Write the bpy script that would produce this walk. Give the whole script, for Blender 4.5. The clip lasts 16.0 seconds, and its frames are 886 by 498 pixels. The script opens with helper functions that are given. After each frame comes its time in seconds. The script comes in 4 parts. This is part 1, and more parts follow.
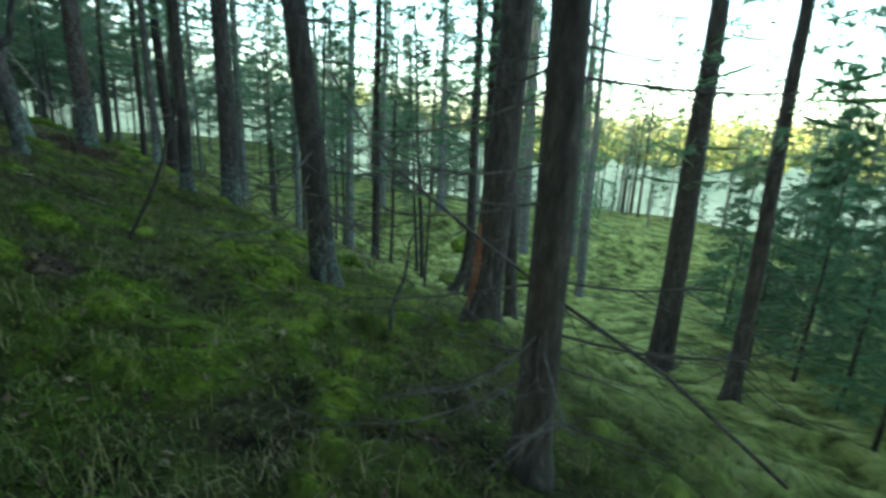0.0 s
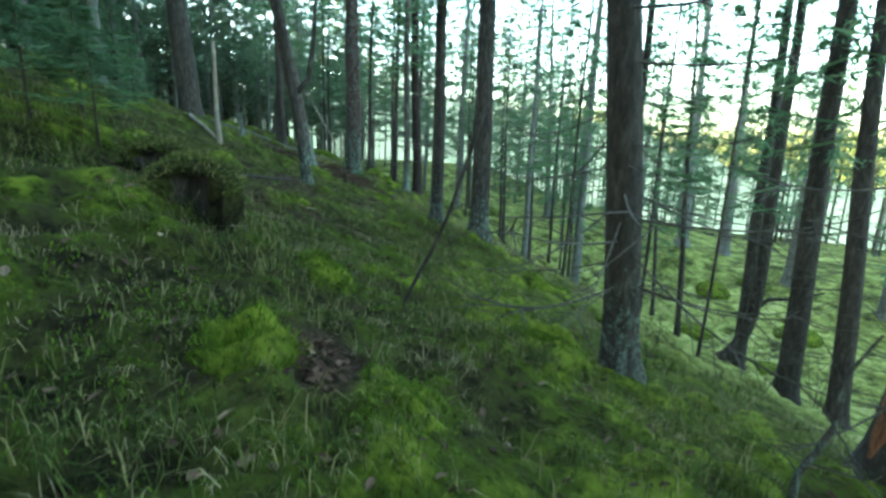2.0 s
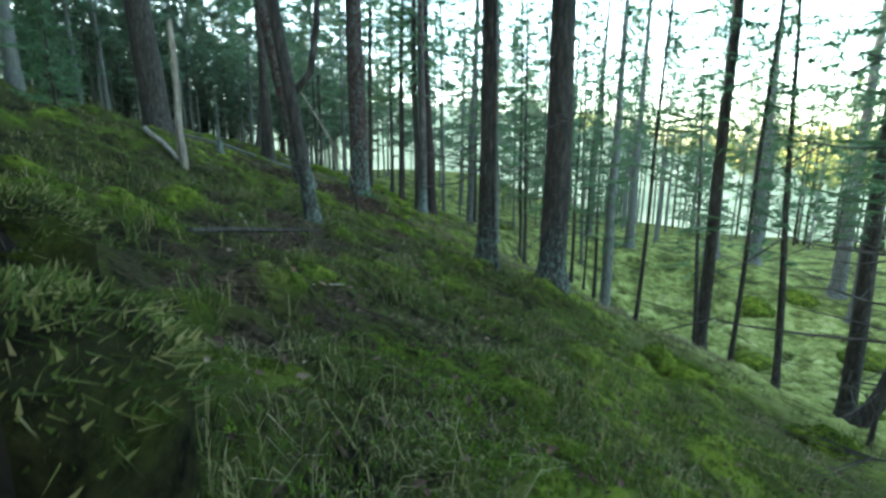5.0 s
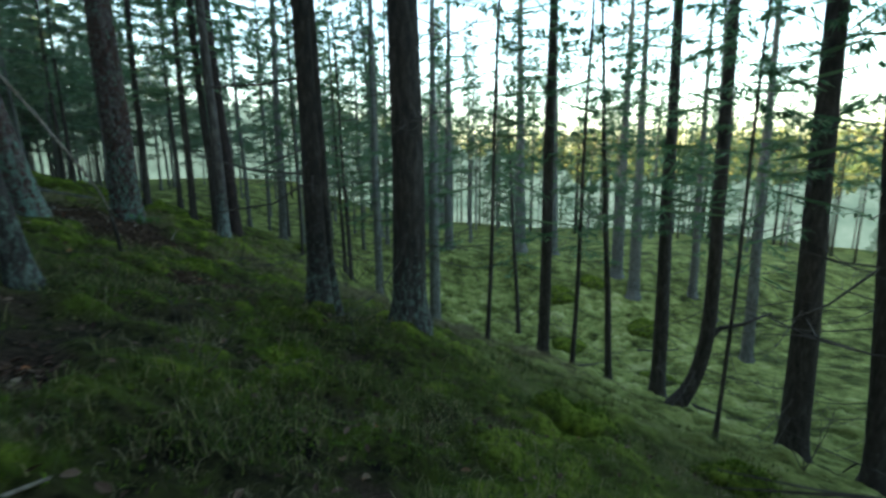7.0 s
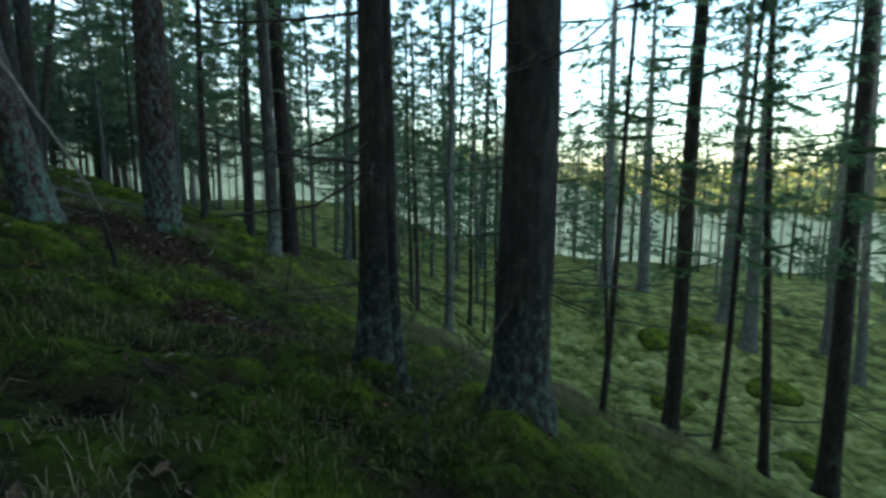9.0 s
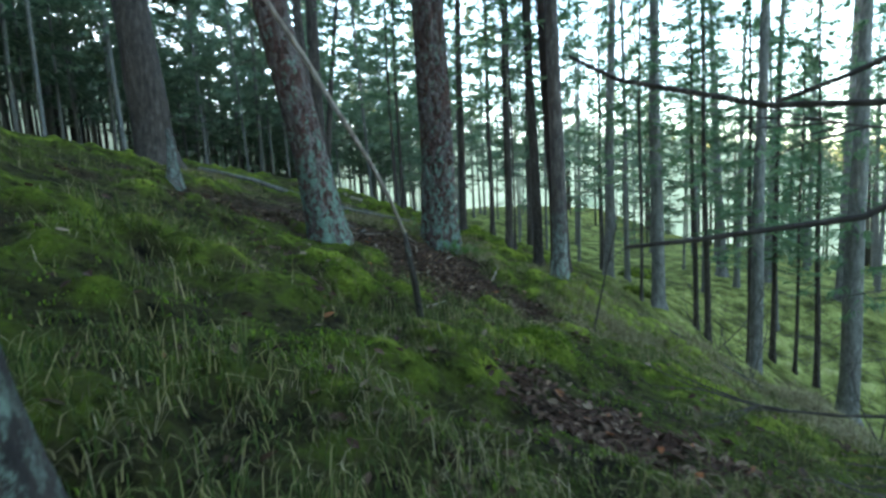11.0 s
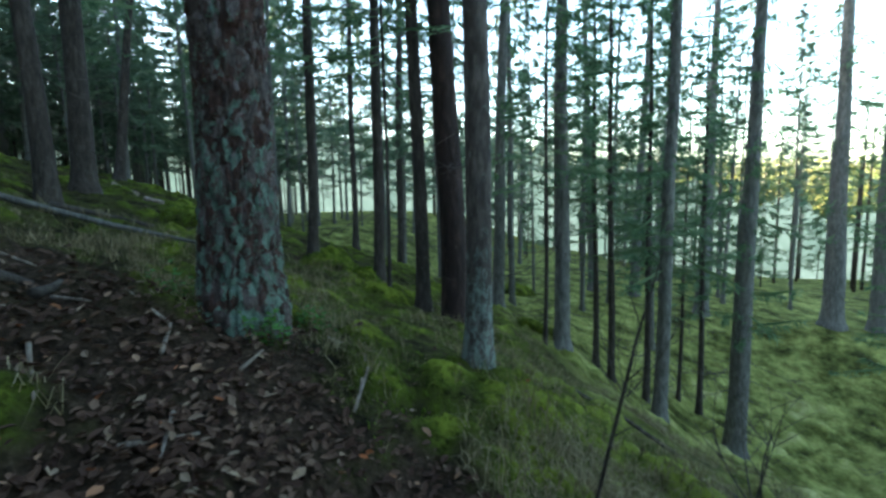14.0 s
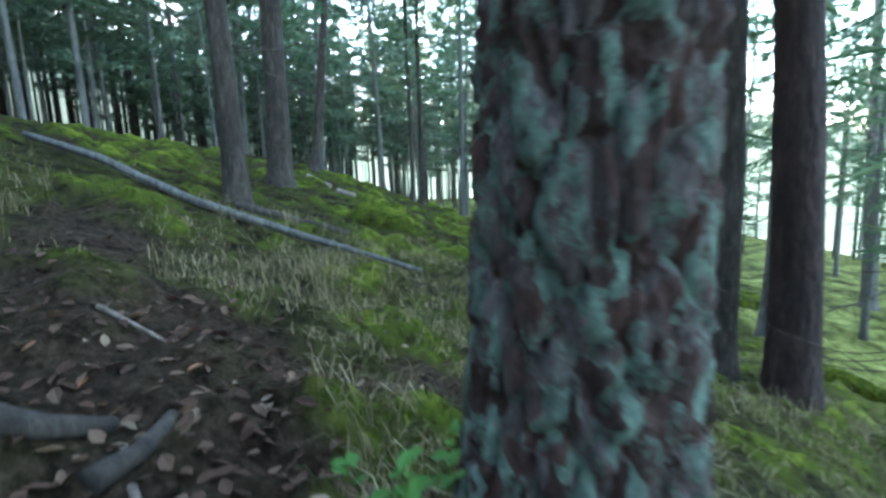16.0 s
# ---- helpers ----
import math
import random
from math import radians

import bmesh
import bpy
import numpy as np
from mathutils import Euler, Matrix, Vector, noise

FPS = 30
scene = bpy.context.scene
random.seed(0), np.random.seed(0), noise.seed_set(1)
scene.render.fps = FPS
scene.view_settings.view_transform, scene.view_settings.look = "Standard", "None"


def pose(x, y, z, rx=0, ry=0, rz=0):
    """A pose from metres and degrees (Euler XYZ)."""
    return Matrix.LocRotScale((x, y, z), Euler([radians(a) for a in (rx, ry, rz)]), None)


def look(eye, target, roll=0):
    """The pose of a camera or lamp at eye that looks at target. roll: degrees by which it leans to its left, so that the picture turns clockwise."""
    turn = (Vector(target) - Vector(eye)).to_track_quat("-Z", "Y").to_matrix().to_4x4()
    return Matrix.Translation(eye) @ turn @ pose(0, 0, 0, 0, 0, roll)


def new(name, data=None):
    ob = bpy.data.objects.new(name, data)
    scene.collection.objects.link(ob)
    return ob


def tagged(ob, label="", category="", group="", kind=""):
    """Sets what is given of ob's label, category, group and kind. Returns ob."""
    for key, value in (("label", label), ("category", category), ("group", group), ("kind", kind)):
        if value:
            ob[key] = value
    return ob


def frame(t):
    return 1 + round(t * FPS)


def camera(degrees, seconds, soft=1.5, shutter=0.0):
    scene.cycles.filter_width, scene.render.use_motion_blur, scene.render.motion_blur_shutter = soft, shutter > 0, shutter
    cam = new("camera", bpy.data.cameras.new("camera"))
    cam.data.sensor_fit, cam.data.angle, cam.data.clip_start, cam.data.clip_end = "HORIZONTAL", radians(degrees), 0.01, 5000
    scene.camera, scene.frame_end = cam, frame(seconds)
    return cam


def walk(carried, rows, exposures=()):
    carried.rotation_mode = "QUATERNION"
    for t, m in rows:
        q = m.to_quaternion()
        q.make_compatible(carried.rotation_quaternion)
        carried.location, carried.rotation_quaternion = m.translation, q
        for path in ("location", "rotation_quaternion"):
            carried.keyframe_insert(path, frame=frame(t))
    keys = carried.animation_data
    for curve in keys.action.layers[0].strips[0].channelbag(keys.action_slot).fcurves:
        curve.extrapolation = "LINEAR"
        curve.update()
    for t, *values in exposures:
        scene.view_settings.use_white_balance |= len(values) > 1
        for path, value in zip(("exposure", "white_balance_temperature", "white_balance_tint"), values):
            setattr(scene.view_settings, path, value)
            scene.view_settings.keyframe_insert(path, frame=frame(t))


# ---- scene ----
cam = camera(86.9, 16.0, soft=2.8, shutter=0.3)
PATH = [
    (0, pose(0, 0, 1.5, 75.88, -2.61, -0.82)),
    (0.5, pose(-0.343, 0.366, 1.527, 77, -1.78, 9.24)),
    (1, pose(-0.664, 0.821, 1.498, 77.64, -0.84, 17.85)),
    (1.5, pose(-1.037, 1.258, 1.46, 77.5, -0.37, 22.19)),
    (2, pose(-1.409, 1.614, 1.544, 77.69, -1.47, 24.42)),
    (2.5, pose(-1.707, 1.992, 1.6, 78.76, 0.5, 24.21)),
    (3, pose(-2.074, 2.459, 1.568, 78.58, 0.6, 23)),
    (3.5, pose(-2.504, 2.975, 1.578, 78.69, -0.3, 21.87)),
    (3.7, pose(-2.699, 3.178, 1.586, 78.92, -0.13, 22.67)),
    (5.8, pose(-4.315, 4.532, 1.736, 78.05, 0.7, 21.92)),
    (6, pose(-4.416, 4.731, 1.704, 77.96, 0.44, 18.92)),
    (6.5, pose(-4.546, 5.279, 1.733, 77.86, 1.61, 9.31)),
    (7, pose(-4.616, 5.726, 1.772, 78.76, 0.8, -0.4)),
    (7.5, pose(-4.636, 6.296, 1.635, 80.14, 0.54, -5.05)),
    (8, pose(-4.741, 6.809, 1.55, 80.89, 0.57, -3.36)),
    (8.5, pose(-4.925, 7.493, 1.431, 81.44, -0.29, 0.74)),
    (9, pose(-5.173, 8.13, 1.35, 82.24, -0.2, 7.86)),
    (9.5, pose(-5.614, 8.69, 1.284, 82.96, -0.81, 19.51)),
    (9.7, pose(-5.812, 8.891, 1.235, 83.11, -0.84, 24.9)),
    (11.8, pose(-7.917, 10.637, 1.382, 83.55, 3.67, 34.46)),
    (12, pose(-8.015, 10.908, 1.34, 83.44, 4.5, 31.11)),
    (12.5, pose(-8.145, 11.422, 1.385, 82.77, 3.32, 23.15)),
    (13, pose(-8.355, 12.06, 1.397, 81.94, 3.26, 18.97)),
    (13.5, pose(-8.669, 12.648, 1.493, 82.1, 1.72, 16.23)),
    (14, pose(-9.003, 13.152, 1.431, 83.19, 1.32, 17.43)),
    (14.5, pose(-9.323, 13.542, 1.42, 83.29, 2.72, 23.17)),
    (15, pose(-9.835, 14.02, 1.492, 82.48, 1.27, 27.39)),
    (15.5, pose(-10.422, 14.495, 1.478, 82.35, 0.74, 31.79)),
    (16, pose(-11.055, 14.905, 1.586, 81.76, 2.19, 37.2)),
]
walk(cam, PATH, [(0, 3.6, 6400, -9), (0.5, 3.78, 6150, -14), (1, 4.35, 6400, -11), (1.5, 4.4, 6600, -10), (3.5, 4.3, 6600, -7), (6, 4.1, 6400, -1), (7, 3.07, 6400, -2), (8, 2.65, 6400, -1), (9, 2.77, 6400, -1), (9.7, 3.65, 6400, 1), (12, 4.25, 6350, 6), (13, 3.73, 6350, 6), (14, 3.65, 6250, 4), (14.5, 3.9, 6250, 5), (15.5, 4.76, 6250, 10), (16, 5.06, 6250, 11)])

# ---- light ----
SUN_ELEVATION, SUN_FROM = radians(12), Vector((-0.93, -0.36, 0)).normalized()
world = bpy.data.worlds.new("sky")
scene.world = world
world.use_nodes = True
sky = world.node_tree.nodes.new("ShaderNodeTexSky")
sky.sky_type, sky.sun_disc = "NISHITA", False
sky.sun_elevation = SUN_ELEVATION
sky.sun_rotation = math.atan2(SUN_FROM.x, SUN_FROM.y)
sky.air_density, sky.dust_density = 1.0, 2.0
backdrop = world.node_tree.nodes["Background"]
backdrop.inputs["Strength"].default_value = 0.15
world.node_tree.links.new(sky.outputs["Color"], backdrop.inputs["Color"])
sun = new("sun", bpy.data.lights.new("sun", "SUN"))
sun.data.energy, sun.data.angle, sun.data.color = 4.0, radians(0.6), (1.0, 0.78, 0.45)
sun.matrix_world = look(SUN_FROM * 50 + Vector((0, 0, 50 * math.tan(SUN_ELEVATION))), (0, 0, 0))


# ---- materials ----
def material(name, rough=0.9):
    m = bpy.data.materials.new(name)
    m.use_nodes = True
    shader = m.node_tree.nodes["Principled BSDF"]
    shader.inputs["Roughness"].default_value = rough
    shader.inputs["Specular IOR Level"].default_value = 0.25
    return m, m.node_tree, shader


def noise_tex(tree, scale, detail=4, vector=None, rough=0.6):
    n = tree.nodes.new("ShaderNodeTexNoise")
    n.inputs["Scale"].default_value, n.inputs["Detail"].default_value = scale, detail
    n.inputs["Roughness"].default_value = rough
    if vector is not None:
        tree.links.new(vector, n.inputs["Vector"])
    return n.outputs["Fac"]


def ramp(tree, fac, stops):
    r = tree.nodes.new("ShaderNodeValToRGB")
    while len(r.color_ramp.elements) < len(stops):
        r.color_ramp.elements.new(0.5)
    for e, (p, c) in zip(r.color_ramp.elements, stops):
        e.position, e.color = p, (*c, 1)
    tree.links.new(fac, r.inputs["Fac"])
    return r.outputs["Color"]


def blend(tree, fac, a, b, kind="MIX"):
    m = tree.nodes.new("ShaderNodeMix")
    m.data_type, m.blend_type = "RGBA", kind
    for socket, v in ((m.inputs[0], fac), (m.inputs[6], a), (m.inputs[7], b)):
        if isinstance(v, (int, float)):
            socket.default_value = v
        elif isinstance(v, tuple):
            socket.default_value = (*v, 1)
        else:
            tree.links.new(v, socket)
    return m.outputs[2]


def bump_to(tree, shader, height, strength, distance):
    b = tree.nodes.new("ShaderNodeBump")
    b.inputs["Strength"].default_value, b.inputs["Distance"].default_value = strength, distance
    tree.links.new(height, b.inputs["Height"])
    tree.links.new(b.outputs["Normal"], shader.inputs["Normal"])


def coords(tree, scale=(1, 1, 1), world_space=False):
    if world_space:
        source = tree.nodes.new("ShaderNodeNewGeometry").outputs["Position"]
    else:
        source = tree.nodes.new("ShaderNodeTexCoord").outputs["Object"]
    m = tree.nodes.new("ShaderNodeMapping")
    m.inputs["Scale"].default_value = scale
    tree.links.new(source, m.inputs["Vector"])
    return m.outputs["Vector"]


def ground_material():
    m, t, s = material("forest_floor", 0.98)
    s.inputs["Specular IOR Level"].default_value = 0.05
    at = coords(t, world_space=True)
    zone = t.nodes.new("ShaderNodeAttribute")
    zone.attribute_name = "litter"
    meadow = t.nodes.new("ShaderNodeAttribute")
    meadow.attribute_name = "meadow"
    dome = t.nodes.new("ShaderNodeAttribute")
    dome.attribute_name = "cushion"
    # lit cushion tops and shaded gaps put into the colour, over moss's own tone
    dome_tone = t.nodes.new("ShaderNodeMath")
    dome_tone.operation = "MULTIPLY_ADD"
    t.links.new(dome.outputs["Fac"], dome_tone.inputs[0])
    dome_tone.inputs[1].default_value = 0.34
    t.links.new(noise_tex(t, 2.6, 8, at, 0.72), dome_tone.inputs[2])
    moss = ramp(t, dome_tone.outputs["Value"], [(0.40, (0.010, 0.008, 0.005)), (0.53, (0.036, 0.035, 0.013)), (0.68, (0.056, 0.076, 0.010)), (0.84, (0.15, 0.185, 0.022))])
    litter = ramp(t, noise_tex(t, 24, 6, at, 0.7), [(0.3, (0.014, 0.009, 0.006)), (0.55, (0.048, 0.032, 0.022)), (0.76, (0.12, 0.085, 0.06))])
    where = ramp(t, zone.outputs["Fac"], [(0.24, (0, 0, 0)), (0.60, (0.9, 0.9, 0.9))])
    # the meadow's colour carries the same painted cushion shading
    field = t.nodes.new("ShaderNodeMath")
    field.operation = "MULTIPLY_ADD"
    t.links.new(dome.outputs["Fac"], field.inputs[0])
    field.inputs[1].default_value = 0.22
    t.links.new(noise_tex(t, 0.9, 9, at, 0.75), field.inputs[2])
    grass = ramp(t, field.outputs["Value"], [(0.38, (0.03, 0.034, 0.010)), (0.48, (0.11, 0.125, 0.032)), (0.60, (0.25, 0.27, 0.08)), (0.74, (0.38, 0.38, 0.16))])
    pits = ramp(t, noise_tex(t, 9, 6, at, 0.7), [(0.36, (0.3, 0.3, 0.3)), (0.5, (1, 1, 1))])
    mossy = blend(t, 1.0, blend(t, where, moss, litter), pits, "MULTIPLY")
    patches = ramp(t, noise_tex(t, 2.2, 6, at, 0.7), [(0.36, (0.6, 0.58, 0.52)), (0.56, (1, 1, 1))])
    grass = blend(t, 1.0, grass, patches, "MULTIPLY")
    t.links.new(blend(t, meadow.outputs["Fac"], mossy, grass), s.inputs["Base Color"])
    bump_to(t, s, noise_tex(t, 26, 8, at, 0.75), 1.0, 0.08)
    return m


def bark_material(name, dark, mid, light, lichen, amount, grain=14.0, foot=0.0):
    """Furrowed bark, stretched along the trunk, with specks of lichen; foot: how much more of it grows on the lowest metre."""
    m, t, s = material(name, 0.92)
    at = coords(t, (1, 1, 0.28))
    flat = coords(t)
    base = ramp(t, noise_tex(t, grain, 7, at, 0.7), [(0.32, dark), (0.52, mid), (0.72, light)])
    split = t.nodes.new("ShaderNodeSeparateXYZ")
    t.links.new(flat, split.inputs["Vector"])
    low = t.nodes.new("ShaderNodeMapRange")
    low.inputs["From Min"].default_value, low.inputs["From Max"].default_value = 1.5, 0.5
    low.inputs["To Min"].default_value, low.inputs["To Max"].default_value = 0.0, foot
    t.links.new(split.outputs["Z"], low.inputs["Value"])
    grow = t.nodes.new("ShaderNodeMath")
    t.links.new(noise_tex(t, 16.0, 8, coords(t, (1, 1, 0.6)), 0.8), grow.inputs[0])
    t.links.new(low.outputs["Result"], grow.inputs[1])
    spots = ramp(t, grow.outputs["Value"], [(0.60 - amount, (0, 0, 0)), (0.72 - amount, (0.8, 0.8, 0.8))])
    tint = ramp(t, noise_tex(t, 30, 5, flat, 0.7), [(0.35, tuple(c * 0.45 for c in lichen)), (0.65, lichen)])
    t.links.new(blend(t, spots, base, tint), s.inputs["Base Color"])
    bump_to(t, s, noise_tex(t, grain * 1.6, 8, at, 0.75), 1.0, 0.04)
    return m


def plate_material():
    """Old pine bark: flaking plates of red-brown and grey, many of them crusted with blue-green lichen."""
    m, t, s = material("pine_bark", 0.9)
    at = coords(t, (1, 1, 0.5))
    flat = coords(t)
    warp = t.nodes.new("ShaderNodeVectorMath")
    warp.operation = "MULTIPLY_ADD"
    wobble = t.nodes.new("ShaderNodeTexNoise")
    wobble.inputs["Scale"].default_value = 9.0
    t.links.new(flat, wobble.inputs["Vector"])
    t.links.new(wobble.outputs["Color"], warp.inputs[0])
    warp.inputs[1].default_value = (0.10, 0.10, 0.10)
    t.links.new(at, warp.inputs[2])
    cells = t.nodes.new("ShaderNodeTexVoronoi")
    cells.inputs["Scale"].default_value = 21.0
    t.links.new(warp.outputs["Vector"], cells.inputs["Vector"])
    split = t.nodes.new("ShaderNodeSeparateColor")
    t.links.new(cells.outputs["Color"], split.inputs["Color"])
    flakes = ramp(t, split.outputs["Red"], [(0.0, (0.030, 0.016, 0.012)), (0.35, (0.070, 0.034, 0.026)), (0.6, (0.07, 0.055, 0.049)), (1.0, (0.125, 0.105, 0.10))])
    grain = ramp(t, noise_tex(t, 60, 8, at, 0.75), [(0.34, (0.35, 0.33, 0.32)), (0.62, (1.1, 1.1, 1.1))])
    base = blend(t, 1.0, flakes, grain, "MULTIPLY")
    grow = t.nodes.new("ShaderNodeMath")
    grow.operation = "MULTIPLY_ADD"
    t.links.new(split.outputs["Green"], grow.inputs[0])
    grow.inputs[1].default_value = 0.30
    t.links.new(noise_tex(t, 13.0, 9, flat, 0.82), grow.inputs[2])
    place = t.nodes.new("ShaderNodeSeparateXYZ")
    t.links.new(flat, place.inputs["Vector"])
    low = t.nodes.new("ShaderNodeMapRange")
    low.inputs["From Min"].default_value, low.inputs["From Max"].default_value = 1.9, 0.4
    low.inputs["To Min"].default_value, low.inputs["To Max"].default_value = -0.06, 0.09
    t.links.new(place.outputs["Z"], low.inputs["Value"])
    lower = t.nodes.new("ShaderNodeMath")
    t.links.new(grow.outputs["Value"], lower.inputs[0])
    t.links.new(low.outputs["Result"], lower.inputs[1])
    crust = ramp(t, lower.outputs["Value"], [(0.71, (0, 0, 0)), (0.79, (0.85, 0.85, 0.85))])
    tint = ramp(t, noise_tex(t, 42, 6, flat, 0.7), [(0.32, (0.055, 0.095, 0.075)), (0.55, (0.105, 0.165, 0.125)), (0.72, (0.18, 0.26, 0.205))])
    t.links.new(blend(t, crust, base, tint), s.inputs["Base Color"])
    bump_to(t, s, noise_tex(t, 34, 9, at, 0.75), 1.0, 0.03)
    return m


def leaf_material(name, colours, rough=0.7, through_light=0.25):
    """Needles, blades and leaves: each piece takes its own shade."""
    m, t, s = material(name, rough)
    s.inputs["Specular IOR Level"].default_value = 0.08
    geo = t.nodes.new("ShaderNodeNewGeometry").outputs["Random Per Island"]
    colour = ramp(t, geo, colours)
    t.links.new(colour, s.inputs["Base Color"])
    glow = t.nodes.new("ShaderNodeBsdfTranslucent")
    t.links.new(colour, glow.inputs["Color"])
    both = t.nodes.new("ShaderNodeMixShader")
    both.inputs["Fac"].default_value = through_light
    t.links.new(s.outputs["BSDF"], both.inputs[1])
    t.links.new(glow.outputs["BSDF"], both.inputs[2])
    t.links.new(both.outputs["Shader"], t.nodes["Material Output"].inputs["Surface"])
    return m


FLOOR = ground_material()
SPRUCE_BARK = bark_material("spruce_bark", (0.012, 0.009, 0.008), (0.036, 0.029, 0.024), (0.085, 0.074, 0.062), (0.15, 0.19, 0.15), -0.03, foot=0.06)
LICHEN_BARK = bark_material("lichen_bark", (0.010, 0.008, 0.007), (0.030, 0.024, 0.020), (0.08, 0.068, 0.057), (0.18, 0.24, 0.19), -0.01, foot=0.13)
PINE_BARK = plate_material()
RED_BARK = bark_material("red_bark", (0.006, 0.004, 0.003), (0.019, 0.011, 0.009), (0.048, 0.031, 0.025), (0.14, 0.16, 0.13), -0.08, 9.0)
PALE_BARK = bark_material("pale_bark", (0.016, 0.013, 0.011), (0.06, 0.05, 0.043), (0.14, 0.125, 0.108), (0.22, 0.29, 0.25), 0.02, foot=0.13)
# far trunks' haze put into a lighter bark; also the bleached log's own grey
GREY_BARK = bark_material("grey_bark", (0.04, 0.038, 0.034), (0.10, 0.10, 0.09), (0.18, 0.18, 0.16), (0.22, 0.27, 0.23), 0.04)
# earth of the hollows, their shade put into its near-black colour
SHADED_SOIL = bark_material("shaded_soil", (0.006, 0.005, 0.004), (0.014, 0.010, 0.008), (0.035, 0.026, 0.02), (0.05, 0.05, 0.03), -0.1)
SCAR_WOOD = bark_material("scar_wood", (0.05, 0.02, 0.01), (0.19, 0.075, 0.034), (0.30, 0.16, 0.09), (0.4, 0.3, 0.2), -0.08)
DEAD_WOOD = bark_material("dead_wood", (0.02, 0.016, 0.013), (0.05, 0.042, 0.034), (0.10, 0.09, 0.075), (0.20, 0.24, 0.19), -0.04)
PALE_WOOD = bark_material("pale_wood", (0.08, 0.062, 0.048), (0.19, 0.155, 0.12), (0.32, 0.28, 0.23), (0.4, 0.42, 0.36), -0.1)
NEEDLES = leaf_material("needles", [(0.0, (0.04, 0.085, 0.042)), (0.5, (0.085, 0.15, 0.075)), (1.0, (0.14, 0.20, 0.10))], 0.6, 0.55)
# paler copy of the needles for far trees: haze put into the colour
HAZED_NEEDLES = leaf_material("hazed_needles", [(0.0, (0.06, 0.10, 0.062)), (0.5, (0.11, 0.165, 0.10)), (1.0, (0.19, 0.235, 0.15))], 0.7, 0.5)
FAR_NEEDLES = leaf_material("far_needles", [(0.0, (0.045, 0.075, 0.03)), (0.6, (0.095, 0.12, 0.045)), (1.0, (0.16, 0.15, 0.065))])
BLADES = leaf_material("grass_blades", [(0.0, (0.016, 0.028, 0.006)), (0.5, (0.052, 0.070, 0.016)), (0.8, (0.11, 0.11, 0.035)), (1.0, (0.22, 0.18, 0.085))])
STRAW = leaf_material("dry_grass_blades", [(0.0, (0.05, 0.045, 0.02)), (0.5, (0.12, 0.10, 0.05)), (1.0, (0.26, 0.22, 0.13))])
MOSS = leaf_material("moss_sprigs", [(0.0, (0.028, 0.05, 0.006)), (0.6, (0.065, 0.105, 0.009)), (1.0, (0.12, 0.165, 0.018))])
LEAVES = leaf_material("fallen_leaves", [(0.0, (0.03, 0.017, 0.012)), (0.6, (0.06, 0.035, 0.023)), (0.9, (0.10, 0.065, 0.043)), (0.97, (0.18, 0.135, 0.09)), (1.0, (0.18, 0.06, 0.02))], 0.8, 0.1)

# ---- ground ----
# control heights of the hillside, four metres apart: rows from west to east, each from south to north
WEST, SOUTH, STEP = -26.0, -4.0, 4.0
HEIGHTS = np.zeros((9, 11))
HEIGHTS[0] = [5.69, 5.53, 5.37, 5.11, 4.63, 3.94, 3.32, 3.0, 2.1, 0.9, -0.6]
HEIGHTS[1] = [4.83, 4.85, 4.79, 4.42, 3.71, 2.99, 2.39, 1.93, 0.9, -0.5, -2.0]
HEIGHTS[2] = [3.96, 4.12, 4.25, 3.94, 2.82, 2.15, 1.54, 0.81, -0.2, -1.6, -3.0]
HEIGHTS[3] = [3.13, 3.39, 3.65, 3.53, 2.22, 1.14, 0.38, -0.42, -1.3, -2.6, -3.8]
HEIGHTS[4] = [2.35, 2.7, 2.72, 1.82, 0.55, -0.36, -0.56, -1.66, -2.69, -3.31, -3.33]
HEIGHTS[5] = [1.41, 1.66, 1.51, 0.11, -0.26, -1.48, -3.11, -5.16, -5.94, -5.23, -3.96]
HEIGHTS[6] = [0.32, 0.29, -0.04, -0.92, -2.0, -2.84, -4.45, -6.73, -7.52, -6.24, -4.19]
HEIGHTS[7] = [-1.0, -1.06, -1.18, -1.92, -3.38, -4.54, -5.58, -6.85, -7.31, -6.33, -4.53]
HEIGHTS[8] = [-2.44, -2.57, -2.78, -3.56, -4.81, -5.9, -6.56, -6.9, -6.85, -6.25, -5.22]
# root mounds and hummocks: x, y, height, radius
HUMMOCKS = [(-5.05, 11.51, 0.30, 1.0), (-9.92, 17.11, 0.38, 0.9), (-11.24, 15.74, 0.30, 1.1), (0.75, 6.41, 0.20, 1.0),
            (-4.52, 4.22, 0.22, 0.6), (-6.30, 12.15, 0.10, 0.8), (0.5, 35.6, 0.5, 1.6)]


def ease(a, b, v):
    u = np.clip((v - a) / (b - a), 0, 1)
    return u * u * (3 - 2 * u)


